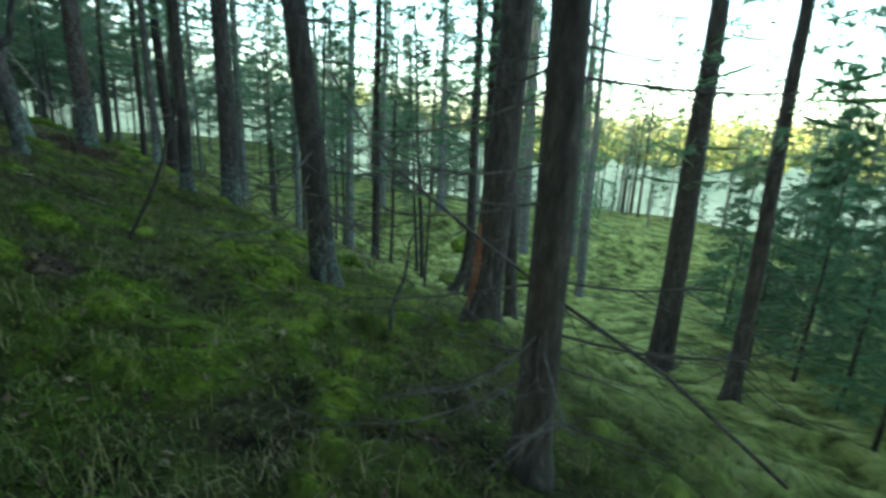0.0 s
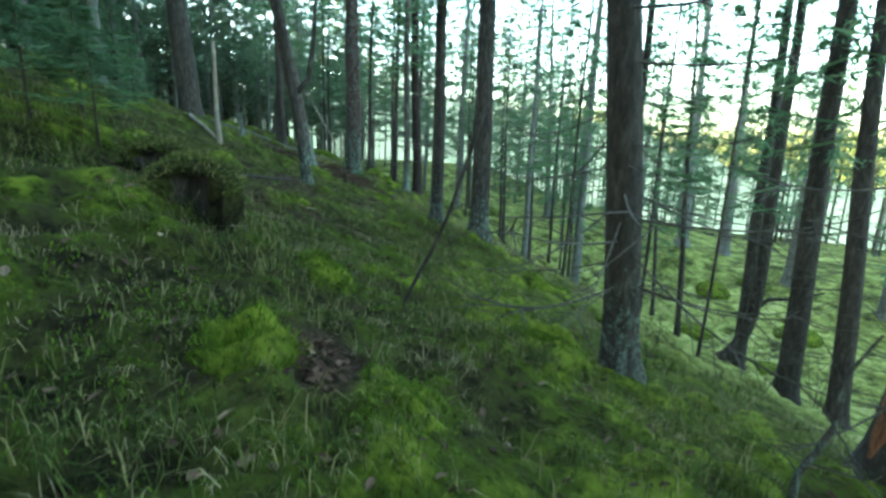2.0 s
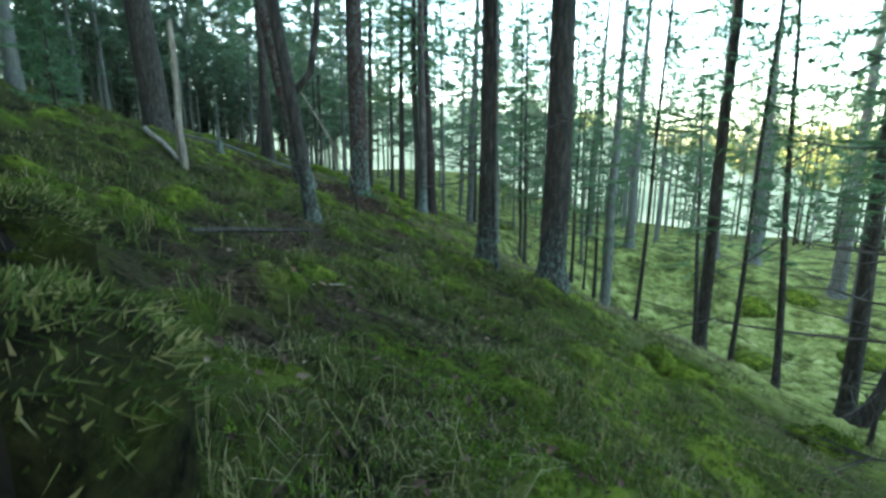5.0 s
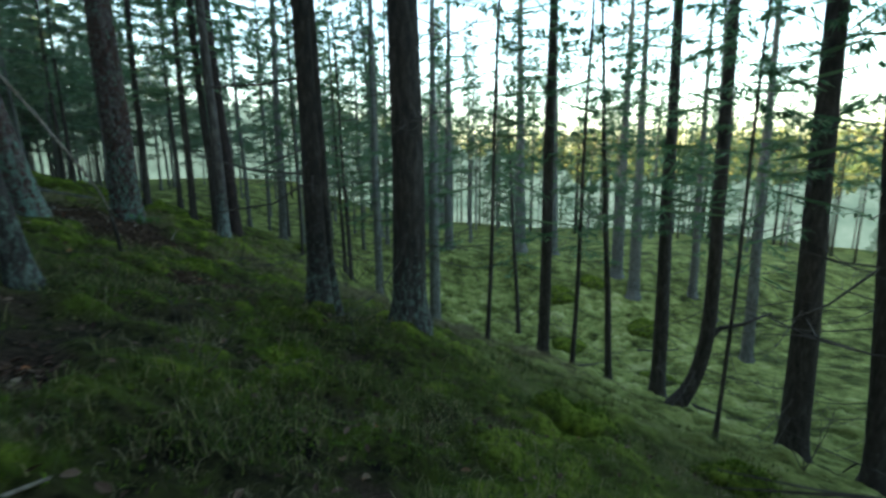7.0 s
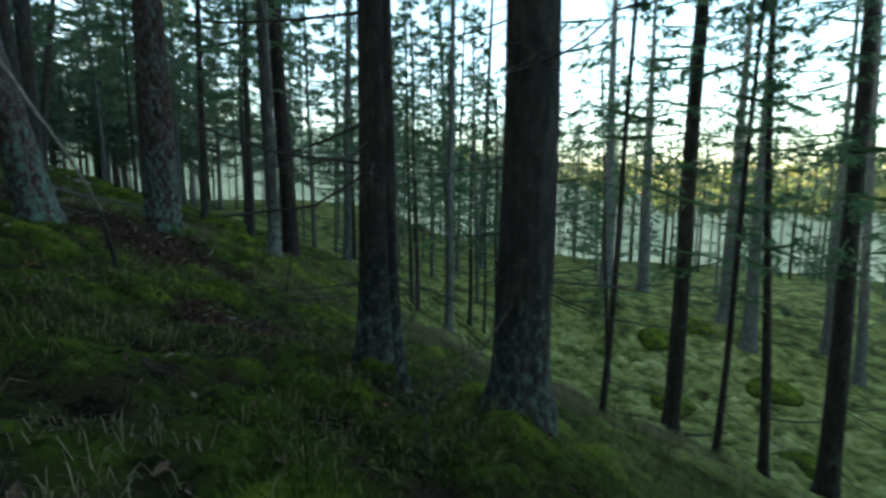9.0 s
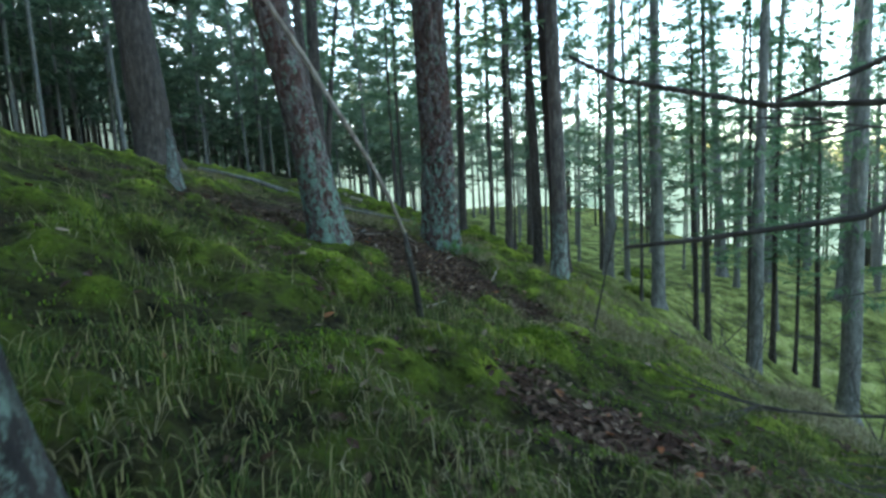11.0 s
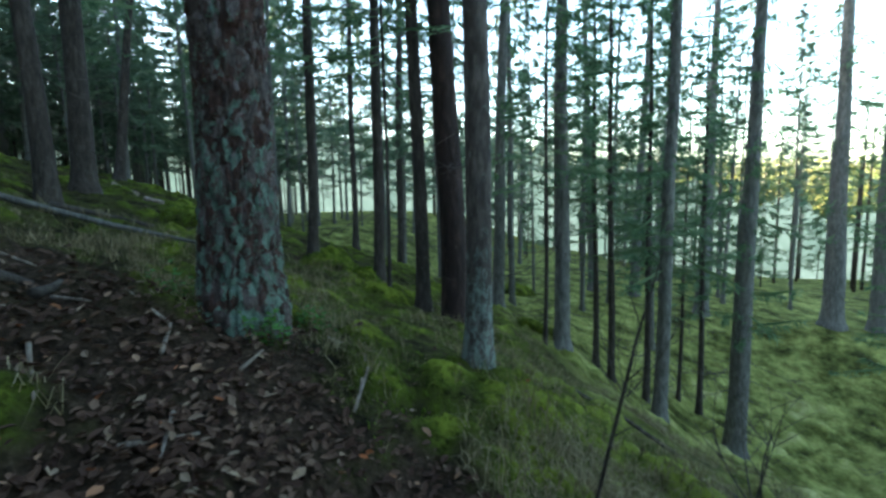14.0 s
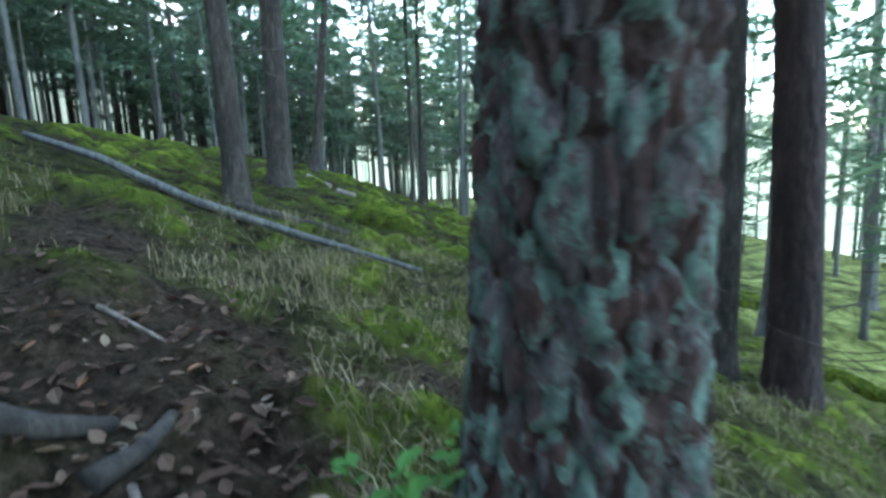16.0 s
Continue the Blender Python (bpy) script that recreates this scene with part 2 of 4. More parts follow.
def height(x, y):
    """Height of the hillside without its small bumps; takes arrays."""
    x, y = np.asarray(x, float), np.asarray(y, float)
    u, v = np.clip((x - WEST) / STEP, 0, 7.99999), np.clip((y - SOUTH) / STEP, 0, 9.99999)
    i, j = u.astype(int), v.astype(int)
    f, g = u - i, v - j
    weights = lambda q: ((1 - q) ** 3 / 6, (3 * q ** 3 - 6 * q ** 2 + 4) / 6, (-3 * q ** 3 + 3 * q ** 2 + 3 * q + 1) / 6, q ** 3 / 6)  # noqa: E731
    z = np.zeros_like(x)
    for a, wu in enumerate(weights(f)):
        for b, wv in enumerate(weights(g)):
            z += wu * wv * HEIGHTS[np.clip(i + a - 1, 0, 8), np.clip(j + b - 1, 0, 10)]
    for hx, hy, hh, hr in HUMMOCKS:
        z += hh * np.exp(-((x - hx) ** 2 + (y - hy) ** 2) / hr ** 2)
    west, east, north = np.maximum(WEST - x, 0), np.maximum(x - 6, 0), np.maximum(y - 36, 0)
    out = np.hypot(east, north * (x > -60))
    beyond = np.maximum(west - 14, 0)
    z += 0.42 * beyond * np.exp(-beyond / 220) * (1 - ease(5, 48, y)) + 0.25 * np.sin(x * 0.31 + 1) * np.sin(y * 0.27) * ease(-3, -6, z) - 5 * ease(2, 60, out) * ease(-40, 0, x) + 10 * ease(70, 190, out)
    return z


# bare patches under leaf litter: x, y, radius
LITTER = [(-3.1, 3.4, 0.6), (-6.7, 6.4, 0.9), (-7.3, 7.6, 0.9), (-8.0, 9.0, 0.8), (-9.9, 14.9, 0.7), (-11.75, 15.0, 1.0), (-11.0, 15.4, 0.45), (-12.7, 15.1, 1.1), (-5.9, 7.2, 0.4), (-3.1, 3.0, 0.4), (-13.6, 13.6, 1.0), (-1.2, 5.2, 0.4), (-6.6, 4.9, 0.35), (-14.7, 15.9, 0.5), (-13.5, 15.8, 0.5), (-12.8, 15.8, 0.5)]


def litter_at(x, y):
    """How far leaf litter covers the moss, from below 0 to 1."""
    v = sum(math.exp(-((x - a) ** 2 + (y - b) ** 2) / r ** 2) for a, b, r in LITTER)
    return v * 0.55 + 0.6 * noise.noise((x * 0.9, y * 0.9, 6)) + 0.35 * noise.noise((x * 3.1, y * 3.1, 8)) - 0.1 + 0.16 * min(max((y - 5) / 6, 0), 1) - 0.25 * cushion_at(x, y) + 0.34 * hollow_at(x, y) - 0.4 * lush_at(x, y)


# lush moss on the open side of the slope and round the old trunks: x, y, radius
LUSH = [(-3.7, 8.2, 1.0), (-2.9, 9.2, 0.9), (-1.3, 5.7, 1.1), (-0.6, 6.6, 0.9), (-2.4, 7.2, 0.9), (-3.9, 11.0, 1.0), (-4.6, 12.6, 1.0), (-12.4, 19.4, 1.4), (-8.4, 16.6, 1.0), (-7.0, 15.2, 1.2), (-9.3, 18.4, 1.2), (-1.6, 3.8, 0.7), (-3.4, 6.6, 0.8)]


def lush_at(x, y):
    return min(1.0, sum(math.exp(-((x - a) ** 2 + (y - b) ** 2) / r ** 2) for a, b, r in LUSH))


def hollow_at(x, y):
    """Bare sunken spots between the tussocks, 0 to 1."""
    v = noise.noise((x * 1.15, y * 1.15, 31)) + 0.45 * noise.noise((x * 3.4, y * 3.4, 33)) - 0.10
    return min(max(v / 0.3, 0), 1)


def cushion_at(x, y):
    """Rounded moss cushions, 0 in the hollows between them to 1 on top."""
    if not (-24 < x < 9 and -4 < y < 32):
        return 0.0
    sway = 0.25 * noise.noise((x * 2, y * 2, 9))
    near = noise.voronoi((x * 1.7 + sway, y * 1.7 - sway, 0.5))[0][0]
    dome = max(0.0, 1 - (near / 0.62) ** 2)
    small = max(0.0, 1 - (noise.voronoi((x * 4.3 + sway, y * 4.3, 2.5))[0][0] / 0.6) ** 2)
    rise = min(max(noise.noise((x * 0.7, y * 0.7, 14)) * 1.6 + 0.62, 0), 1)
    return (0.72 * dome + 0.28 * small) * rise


def bumps(x, y):
    """Moss cushions and tussocks."""
    v = 0.10 * noise.noise((x * 1.3, y * 1.3, 0)) + 0.25 * (cushion_at(x, y) - 0.3) + 0.035 * noise.noise((x * 6, y * 6, 5)) - 0.07 * hollow_at(x, y)
    return v if -24 < x < 8 and -4 < y < 32 else v * 0.5


def ground_z(x, y):
    """Height of the built ground at a place."""
    if GRID_X[0] < x < GRID_X[1] and GRID_Y[0] < y < GRID_Y[1]:
        u, v = (x - GRID_X[0]) / FINE, (y - GRID_Y[0]) / FINE
        i, j = min(int(u), GRID.shape[0] - 2), min(int(v), GRID.shape[1] - 2)
        f, g = u - i, v - j
        return float((GRID[i, j] * (1 - f) + GRID[i + 1, j] * f) * (1 - g) + (GRID[i, j + 1] * (1 - f) + GRID[i + 1, j + 1] * f) * g)
    return float(height(x, y)) + bumps(x, y)


FINE, GRID_X, GRID_Y = 0.085, (-22.0, 6.05), (-2.0, 30.01)


def spread(lo, hi):
    inner = list(np.arange(lo, hi, FINE))
    low, high, gap = [lo], [inner[-1]], FINE
    while high[-1] < 2500:
        gap *= 1.14
        low.append(low[-1] - gap)
        high.append(high[-1] + gap)
    return low[:0:-1], inner, high[1:]


def mesh_object(name, verts, faces, mat, parent=None, smooth=True, label=""):
    me = bpy.data.meshes.new(name)
    me.from_pydata([tuple(v) for v in verts], [], faces)
    if smooth:
        me.polygons.foreach_set("use_smooth", [True] * len(me.polygons))
    me.materials.append(mat)
    me.update()
    ob = new(name, me)
    if parent is not None:
        ob.parent = parent
    if label:
        tagged(ob, label)
    return ob


def build_ground():
    wide, deep = spread(*GRID_X), spread(*GRID_Y)
    xs, ys = sum(wide, []), sum(deep, [])
    gx, gy = np.meshgrid(xs, ys, indexing="ij")
    z = height(gx, gy) + np.array([[bumps(x, y) for y in ys] for x in xs])
    n = len(ys)
    faces = [(i * n + j, (i + 1) * n + j, (i + 1) * n + j + 1, i * n + j + 1) for i in range(len(xs) - 1) for j in range(n - 1)]
    ground = tagged(mesh_object("ground", np.stack([gx, gy, z], -1).reshape(-1, 3), faces, FLOOR), "mossy forest hillside with grass and brown leaf litter", "ground", kind="structure")
    bare = ground.data.attributes.new("litter", "FLOAT", "POINT")
    bare.data.foreach_set("value", [litter_at(x, y) for x in xs for y in ys])
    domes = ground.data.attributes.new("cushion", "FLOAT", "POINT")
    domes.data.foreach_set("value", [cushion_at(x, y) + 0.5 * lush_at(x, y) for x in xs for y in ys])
    # pale meadow grass takes over on the valley floor
    pale = ground.data.attributes.new("meadow", "FLOAT", "POINT")
    pale.data.foreach_set("value", np.maximum(ease(-0.6, -3.2, z), ease(28, 38, gy)).reshape(-1))
    a, c = len(wide[0]), len(deep[0])
    return z[a:a + len(wide[1]), c:c + len(deep[1])]


GRID = build_ground()
GRID_X, GRID_Y = (-22.0, -22.0 + FINE * (GRID.shape[0] - 1)), (-2.0, -2.0 + FINE * (GRID.shape[1] - 1))


# ---- trees ----
def tube(points, radii, sides, twist=0.0, rough=0.0, seed=0):
    """Vertices and faces of a tapered tube along points."""
    verts, faces, rnd = [], [], random.Random(seed)
    for k, (p, r) in enumerate(zip(points, radii)):
        a, b = points[max(k - 1, 0)], points[min(k + 1, len(points) - 1)]
        way = (Vector(b) - Vector(a)).normalized()
        side = way.cross(Vector((0, 1, 0) if abs(way.y) < 0.9 else (1, 0, 0))).normalized()
        up = side.cross(way)
        for s in range(sides):
            ang = 2 * math.pi * s / sides + twist * k
            q = r * (1 + rough * noise.noise((math.cos(ang) * 2.2 + seed, math.sin(ang) * 2.2, k * 0.25)) + rnd.uniform(-0.3, 0.3) * rough)
            verts.append(Vector(p) + side * q * math.cos(ang) + up * q * math.sin(ang))
        if k:
            o = (k - 1) * sides
            faces += [(o + s, o + (s + 1) % sides, o + sides + (s + 1) % sides, o + sides + s) for s in range(sides)]
    faces.append(tuple(range(sides))[::-1])
    faces.append(tuple(range(len(verts) - sides, len(verts))))
    return verts, faces


def join(*sets):
    verts, faces = [], []
    for v, f in sets:
        o = len(verts)
        verts += v
        faces += [tuple(i + o for i in q) for q in f]
    return verts, faces


def dead_branch_mesh(seed):
    """One bare branch, a metre long, that droops and turns up at its end, with side twigs."""
    rnd = random.Random(seed)
    droop, lift, sway = rnd.uniform(0.05, 0.3), rnd.uniform(0.1, 0.35), rnd.uniform(-0.2, 0.2)
    at = lambda u: Vector((u, sway * u * u, -droop * u + lift * u ** 3))  # noqa: E731
    sets = [tube([at(k / 7) for k in range(8)], [0.0068 * (1 - 0.8 * k / 7) for k in range(8)], 5, 0, 0.25, seed)]
    for k in range(rnd.randint(3, 6)):
        u = rnd.uniform(0.3, 0.9)
        base, side, reach = at(u), rnd.choice((-1, 1)), rnd.uniform(0.12, 0.35)
        tip = base + Vector((reach * 0.8, side * reach * 0.7, rnd.uniform(-0.12, 0.06)))
        mid = (base + tip) / 2 + Vector((0, 0, rnd.uniform(-0.03, 0.03)))
        sets.append(tube([base, mid, tip], [0.0036, 0.0027, 0.0012], 4))
    verts, faces = join(*sets)
    me = bpy.data.meshes.new("dead_branch")
    me.from_pydata([tuple(v) for v in verts], [], faces)
    me.materials.append(DEAD_WOOD)
    return me


def crown_mesh(seed, h, branches, sprays, reach, needle=0.17, mat=None):
    """A thin conifer crown from z = 0 to h: drooping boughs set with small sprays of needles."""
    rnd = random.Random(seed)
    verts, faces = [], []
    for b in range(branches):
        u = (b + rnd.random()) / branches
        z, ang = h * u ** 0.92, rnd.uniform(0, 2 * math.pi)
        long = reach * (1 - u * 0.85) * rnd.uniform(0.45, 1.15)
        if rnd.random() < 0.12:
            continue
        out, across = Vector((math.cos(ang), math.sin(ang), 0)), Vector((-math.sin(ang), math.cos(ang), 0))
        droop = rnd.uniform(-0.1, 0.6)
        at = lambda q: Vector((0, 0, z)) + out * long * q + Vector((0, 0, long * (-droop * q + 0.22 * q * q)))  # noqa: E731
        o = len(verts)
        verts += [at(0) + across * 0.014, at(0) - across * 0.014, at(0.55) + Vector((0, 0, 0.014)), at(1)]
        faces += [(o, o + 1, o + 2), (o + 1, o + 3, o + 2), (o + 3, o, o + 2)]
        for k in range(sprays):
            q = 0.18 + 0.82 * math.sqrt(rnd.random())
            wide = long * 0.28 * (1.15 - q)
            p = at(q) + across * rnd.uniform(-1, 1) * wide + Vector((0, 0, rnd.uniform(-0.07, 0.02)))
            way = (out * rnd.uniform(0.3, 1) + across * rnd.uniform(-0.9, 0.9) + Vector((0, 0, rnd.uniform(-1.3, 0.2)))).normalized()
            size, side = rnd.uniform(0.6, 1.4) * needle, way.cross(Vector((rnd.uniform(-0.6, 0.6), rnd.uniform(-0.6, 0.6), 1))).normalized()
            o = len(verts)
            verts += [p + side * size * 0.13, p - side * size * 0.13, p + way * size]
            faces.append((o, o + 1, o + 2))
    me = bpy.data.meshes.new("crown")
    me.from_pydata([tuple(v) for v in verts], [], faces)
    me.materials.append(mat or NEEDLES)
    return me


DEAD = [dead_branch_mesh(s) for s in range(8)]
CROWNS = [crown_mesh(20 + s, 13.0, 105, 34, 1.7, 0.18) for s in range(4)]
FAR_CROWNS = [crown_mesh(40 + s, 13.0, 80, 32, 1.9, 0.28, HAZED_NEEDLES) for s in range(3)]
SHADE_CROWNS = [crown_mesh(60 + s, 13.0, 80, 24, 2.4, 0.45) for s in range(3)]
TALL, TREE_AT = 17.5, []


def trunk_line(lx, ly, bend, u):
    """Offset of the trunk's middle at height u: its lean, a bend near the foot and a slight sway."""
    bx, by, br = bend
    foot = math.exp(-u / br) if u > 0 else 1 - u / br * 0.3
    return lx * u + bx * (foot - 1) + 0.02 * math.sin(u * 0.9), ly * u + by * (foot - 1) + 0.02 * math.cos(u * 0.7) - 0.02


def tree(name, x, y, d, lx=0.0, ly=0.0, bark=None, crown_from=4.8, label="", dead=26, low=0.75, sides=14, seed=0, bend=(0, 0, 1), flare=0.55, tall=TALL, furrow=0.0, reach=1.0):
    """A conifer: an empty at its foot with its trunk, its crown and its dead branches."""
    rnd = random.Random(seed * 7 + int(x * 100) + int(y * 31))
    TREE_AT.append((x, y))
    z0 = ground_z(x, y)
    thing = tagged(new(name), label or "tall spruce with a bare grey-brown trunk and dead lower twigs", "tree", "trees of the hillside")
    thing.location = (x, y, z0)
    zs = [-0.6, -0.2, 0.0, 0.08, 0.18, 0.32, 0.5, 0.75, 1.05, 1.4, 1.8, 2.3, 2.9, 3.6, 4.5, 6, 8, 11, 14, tall]
    line = [(*trunk_line(lx, ly, bend, u), u) for u in zs]
    radii = [d / 2 * ((1 - 0.72 * max(u, 0) / tall) + flare * math.exp(-max(u, 0) / 0.22) * 0.8) for u in zs]
    if furrow:
        zs = [-0.6, -0.2] + [k * 0.028 for k in range(110)] + [3.6, 4.5, 6, 8, 11, 14, tall]
        line = [(*trunk_line(lx, ly, bend, u), u) for u in zs]
        verts, faces = [], []
        for k, (px, py, u) in enumerate(line):
            r = d / 2 * ((1 - 0.72 * max(u, 0) / tall) + flare * math.exp(-max(u, 0) / 0.3) * 0.8)
            for q in range(sides):
                a = 2 * math.pi * q / sides
                c, s = math.cos(a), math.sin(a)
                wave = 0.5 * noise.noise((c * 3, s * 3, u * 2))
                near, far = noise.voronoi((c * 3.4 + wave, s * 3.4 + wave, u * 5.2 + x))[0][:2]
                plate = min((far - near) * 5.5, 1) - 0.75
                r2 = r * (1 + 0.05 * noise.noise((c * 1.5, s * 1.5, u))) + furrow * plate + furrow * 0.42 * noise.noise((c * 13, s * 13, u * 26))
                verts.append((px + r2 * c, py + r2 * s, u))
            if k:
                o = (k - 1) * sides
                faces += [(o + q, o + (q + 1) % sides, o + sides + (q + 1) % sides, o + sides + q) for q in range(sides)]
        mesh_object("trunk", verts, faces, bark, thing)
    else:
        mesh_object("trunk", *tube(line, radii, sides, 0, 0.07, seed + int(x * 10)), bark or SPRUCE_BARK, thing)
    crown = new("crown", rnd.choice(CROWNS))
    crown.parent = thing
    cx, cy = trunk_line(lx, ly, bend, crown_from)
    stretch = (tall - crown_from + 0.6) / 13.0
    crown.matrix_basis = pose(cx, cy, crown_from, math.degrees(-ly), math.degrees(lx), rnd.uniform(0, 360)) @ Matrix.Diagonal((1, 1, stretch, 1))
    for k in range(dead):
        u = low + (crown_from + 1 - low) * rnd.random() ** 1.6
        px, py = trunk_line(lx, ly, bend, u)
        long = rnd.uniform(0.3, 1.3) * (0.75 + min(d, 0.4)) * reach * (1.4 if x > -3 or y > 21 else 1)
        twig = new("dead_branch", DEAD[rnd.randrange(8)])
        twig.parent = thing
        ang = rnd.uniform(0, 360)
        r = d * 0.42 * (1 - 0.72 * u / tall)
        twig.matrix_basis = pose(px + r * math.cos(radians(ang)), py + r * math.sin(radians(ang)), u, 0, rnd.uniform(-12, 22), ang) @ Matrix.Scale(long, 4)
    return thing


def spruce(x, y, d, lx=0.0, ly=0.0, **more):
    far = math.hypot(x + 5, y - 8) > 16
    if y > 22 and x > -12:
        # valley trunks get the lighter bark, painted-in haze rather than lichen
        more.update(bark=GREY_BARK, label="spruce on the pale valley floor, bark greyed for haze")
    return tree("spruce_tree", x, y, d, lx, ly, crown_from=more.pop("crown_from", 3.4 if far else 4.8), dead=more.pop("dead", 20 if far else 24), **more)


def thin_spruce(x, y, d, lx=0.0, ly=0.0, **more):
    return tree("thin_spruce_tree", x, y, d, lx, ly, label="slim young spruce with a bare dark stem and dead twigs",
                crown_from=3.2, dead=10, sides=9, tall=11, **more)


def mottled(*at, **more):
    return tree("spruce_tree", *at, bark=LICHEN_BARK, label="grey spruce with pale lichen on its trunk on the mossy slope", sides=20, **more)


mottled(-1.54, 6.61, 0.36, -0.086, -0.008, dead=60, low=0.95, reach=1.2)
leaning = tree("spruce_tree", 0.80, 6.62, 0.49, 0.045, -0.015, label="leaning spruce with orange bared wood on its foot", sides=20)
tree("pine_tree", -11.465, 15.965, 0.525, 0.004, 0.011, bark=PINE_BARK, label="thick old pine with furrowed, lichen-spotted bark", dead=3, low=3.2, sides=140, flare=0.35, furrow=0.04)
mottled(-5.05, 11.73, 0.44, 0.006, 0.000, dead=44, low=0.9)
grey = mottled(-6.41, 12.30, 0.31, 0.011, 0.003)
tree("thin_spruce_tree", -5.95, 11.62, 0.085, 0.008, 0.01, bark=LICHEN_BARK, label="slim grey stem curving beside a thicker spruce", dead=8, sides=9, tall=11, bend=(0.18, -0.1, 0.7))
tree("spruce_tree", -9.97, 17.20, 0.24, 0.004, 0.001, bark=PALE_BARK, label="grey spruce with a pale lichen-covered foot", dead=8, low=1.8, sides=24)
spruce(-11.60, 20.22, 0.23, -0.007, -0.002)
spruce(-13.06, 21.65, 0.22, 0.022, 0.010)
tree("pine_tree", -11.02, 20.15, 0.42, -0.04, 0.02, bark=RED_BARK, label="dark reddish pine leaning beside a grey spruce", dead=10, low=1.2, sides=70, furrow=0.012, flare=0.35)
thin_spruce(-9.91, 23.24, 0.10, 0.004, 0.004)
thin_spruce(-6.16, 29.55, 0.13, 0.006, 0.0)
thin_spruce(-12.21, 20.25, 0.06, 0.008, 0.012)
thin_spruce(-0.16, 12.63, 0.07, 0.02, 0.01)
spruce(-9.60, 23.95, 0.36, -0.007, -0.000)
spruce(-7.32, 25.23, 0.34, 0.011, -0.001)
spruce(-4.97, 27.74, 0.56, 0.008, -0.002)
spruce(-2.08, 16.85, 0.30, 0.002, -0.000)
spruce(0.59, 35.96, 0.75, -0.016, 0.003)
tree("pine_tree", -11.94, 14.10, 0.45, -0.100, -0.123, bark=PINE_BARK, label="thick leaning pine with pale lichen at its foot", dead=3, low=2.5, sides=80, flare=0.4, furrow=0.018)
spruce(-16.54, 17.97, 0.27, -0.016, -0.004)
thin_spruce(-23.10, 24.23, 0.31, 0.087, 0.112)
thin_spruce(-20.40, 25.69, 0.17, 0.008, 0.007)
thin_spruce(-20.50, 26.27, 0.18, 0.011, 0.009)
spruce(-18.57, 19.94, 0.41, 0.025, 0.023)
crooked = tree("crooked_birch_tree", -8.55, 10.02, 0.22, -0.093, -0.072, bark=LICHEN_BARK, label="thin crooked tree with a forked stem", dead=4, low=1.5, tall=11)
spruce(0.80, 3.01, 0.28, -0.014, 0.004, dead=52, low=0.8, reach=1.0)
spruce(6.28, 11.43, 0.64, -0.003, 0.002)
spruce(5.88, 7.97, 0.29, -0.014, 0.010, dead=44, low=0.6, reach=1.2)
thin_spruce(-6.82, 29.32, 0.2, 0.005, 0.001)
thin_spruce(-5.58, 29.31, 0.2, -0.014, -0.002)
thin_spruce(-0.83, 27.70, 0.23, -0.064, 0.004)
thin_spruce(-3.64, 15.32, 0.10, 0.029, -0.003)
thin_spruce(-1.46, 16.38, 0.12, 0.014, -0.004)
spruce(6.31, 34.03, 0.71, 0.001, -0.000)
spruce(6.36, 31.45, 0.65, -0.015, 0.007)
spruce(1.60, 18.22, 0.41, -0.019, 0.009)
spruce(9.94, 31.77, 0.46, -0.017, 0.009)
bent = tree("spruce_tree", 0.76, 15.62, 0.32, -0.02, 0.01, bark=SPRUCE_BARK, label="spruce whose stem bends sharply above its foot", bend=(-0.6, 0.1, 0.8))
spruce(8.15, 24.04, 0.45, -0.017, 0.012)
spruce(1.67, 13.27, 0.45, -0.024, 0.020)
spruce(2.28, 12.27, 0.36, -0.058, 0.062)
spruce(3.35, 38.44, 0.71, -0.015, 0.004)
spruce(9.75, 29.29, 0.41, -0.041, 0.029)
thin_spruce(-13.87, 33.81, 0.28, 0.003, 0.001)
spruce(-4.11, 36.74, 0.60, 0.011, -0.002)
thin_spruce(-8.82, 25.65, 0.16, -0.018, 0.001)
thin_spruce(-8.46, 25.08, 0.18, -0.019, 0.001)
spruce(-6.87, 38.33, 0.48, 0.031, -0.003)
thin_spruce(-7.44, 26.89, 0.20, -0.011, 0.002)
spruce(-16.99, 28.06, 0.22, 0.012, 0.006)
spruce(-15.87, 29.45, 0.27, 0.021, 0.009)
spruce(-8.84, 37.77, 0.49, -0.042, 0.001)
spruce(-18.95, 15.36, 0.86, -0.03, -0.02, dead=6, label="thick dark old spruce on the brow of the hill")
thin_spruce(-0.30, 17.03, 0.18, -0.061, 0.023)
spruce(-11.44, 25.74, 0.34, 0.028, 0.010)
spruce(-14.26, 21.19, 0.20, 0.027, 0.019)


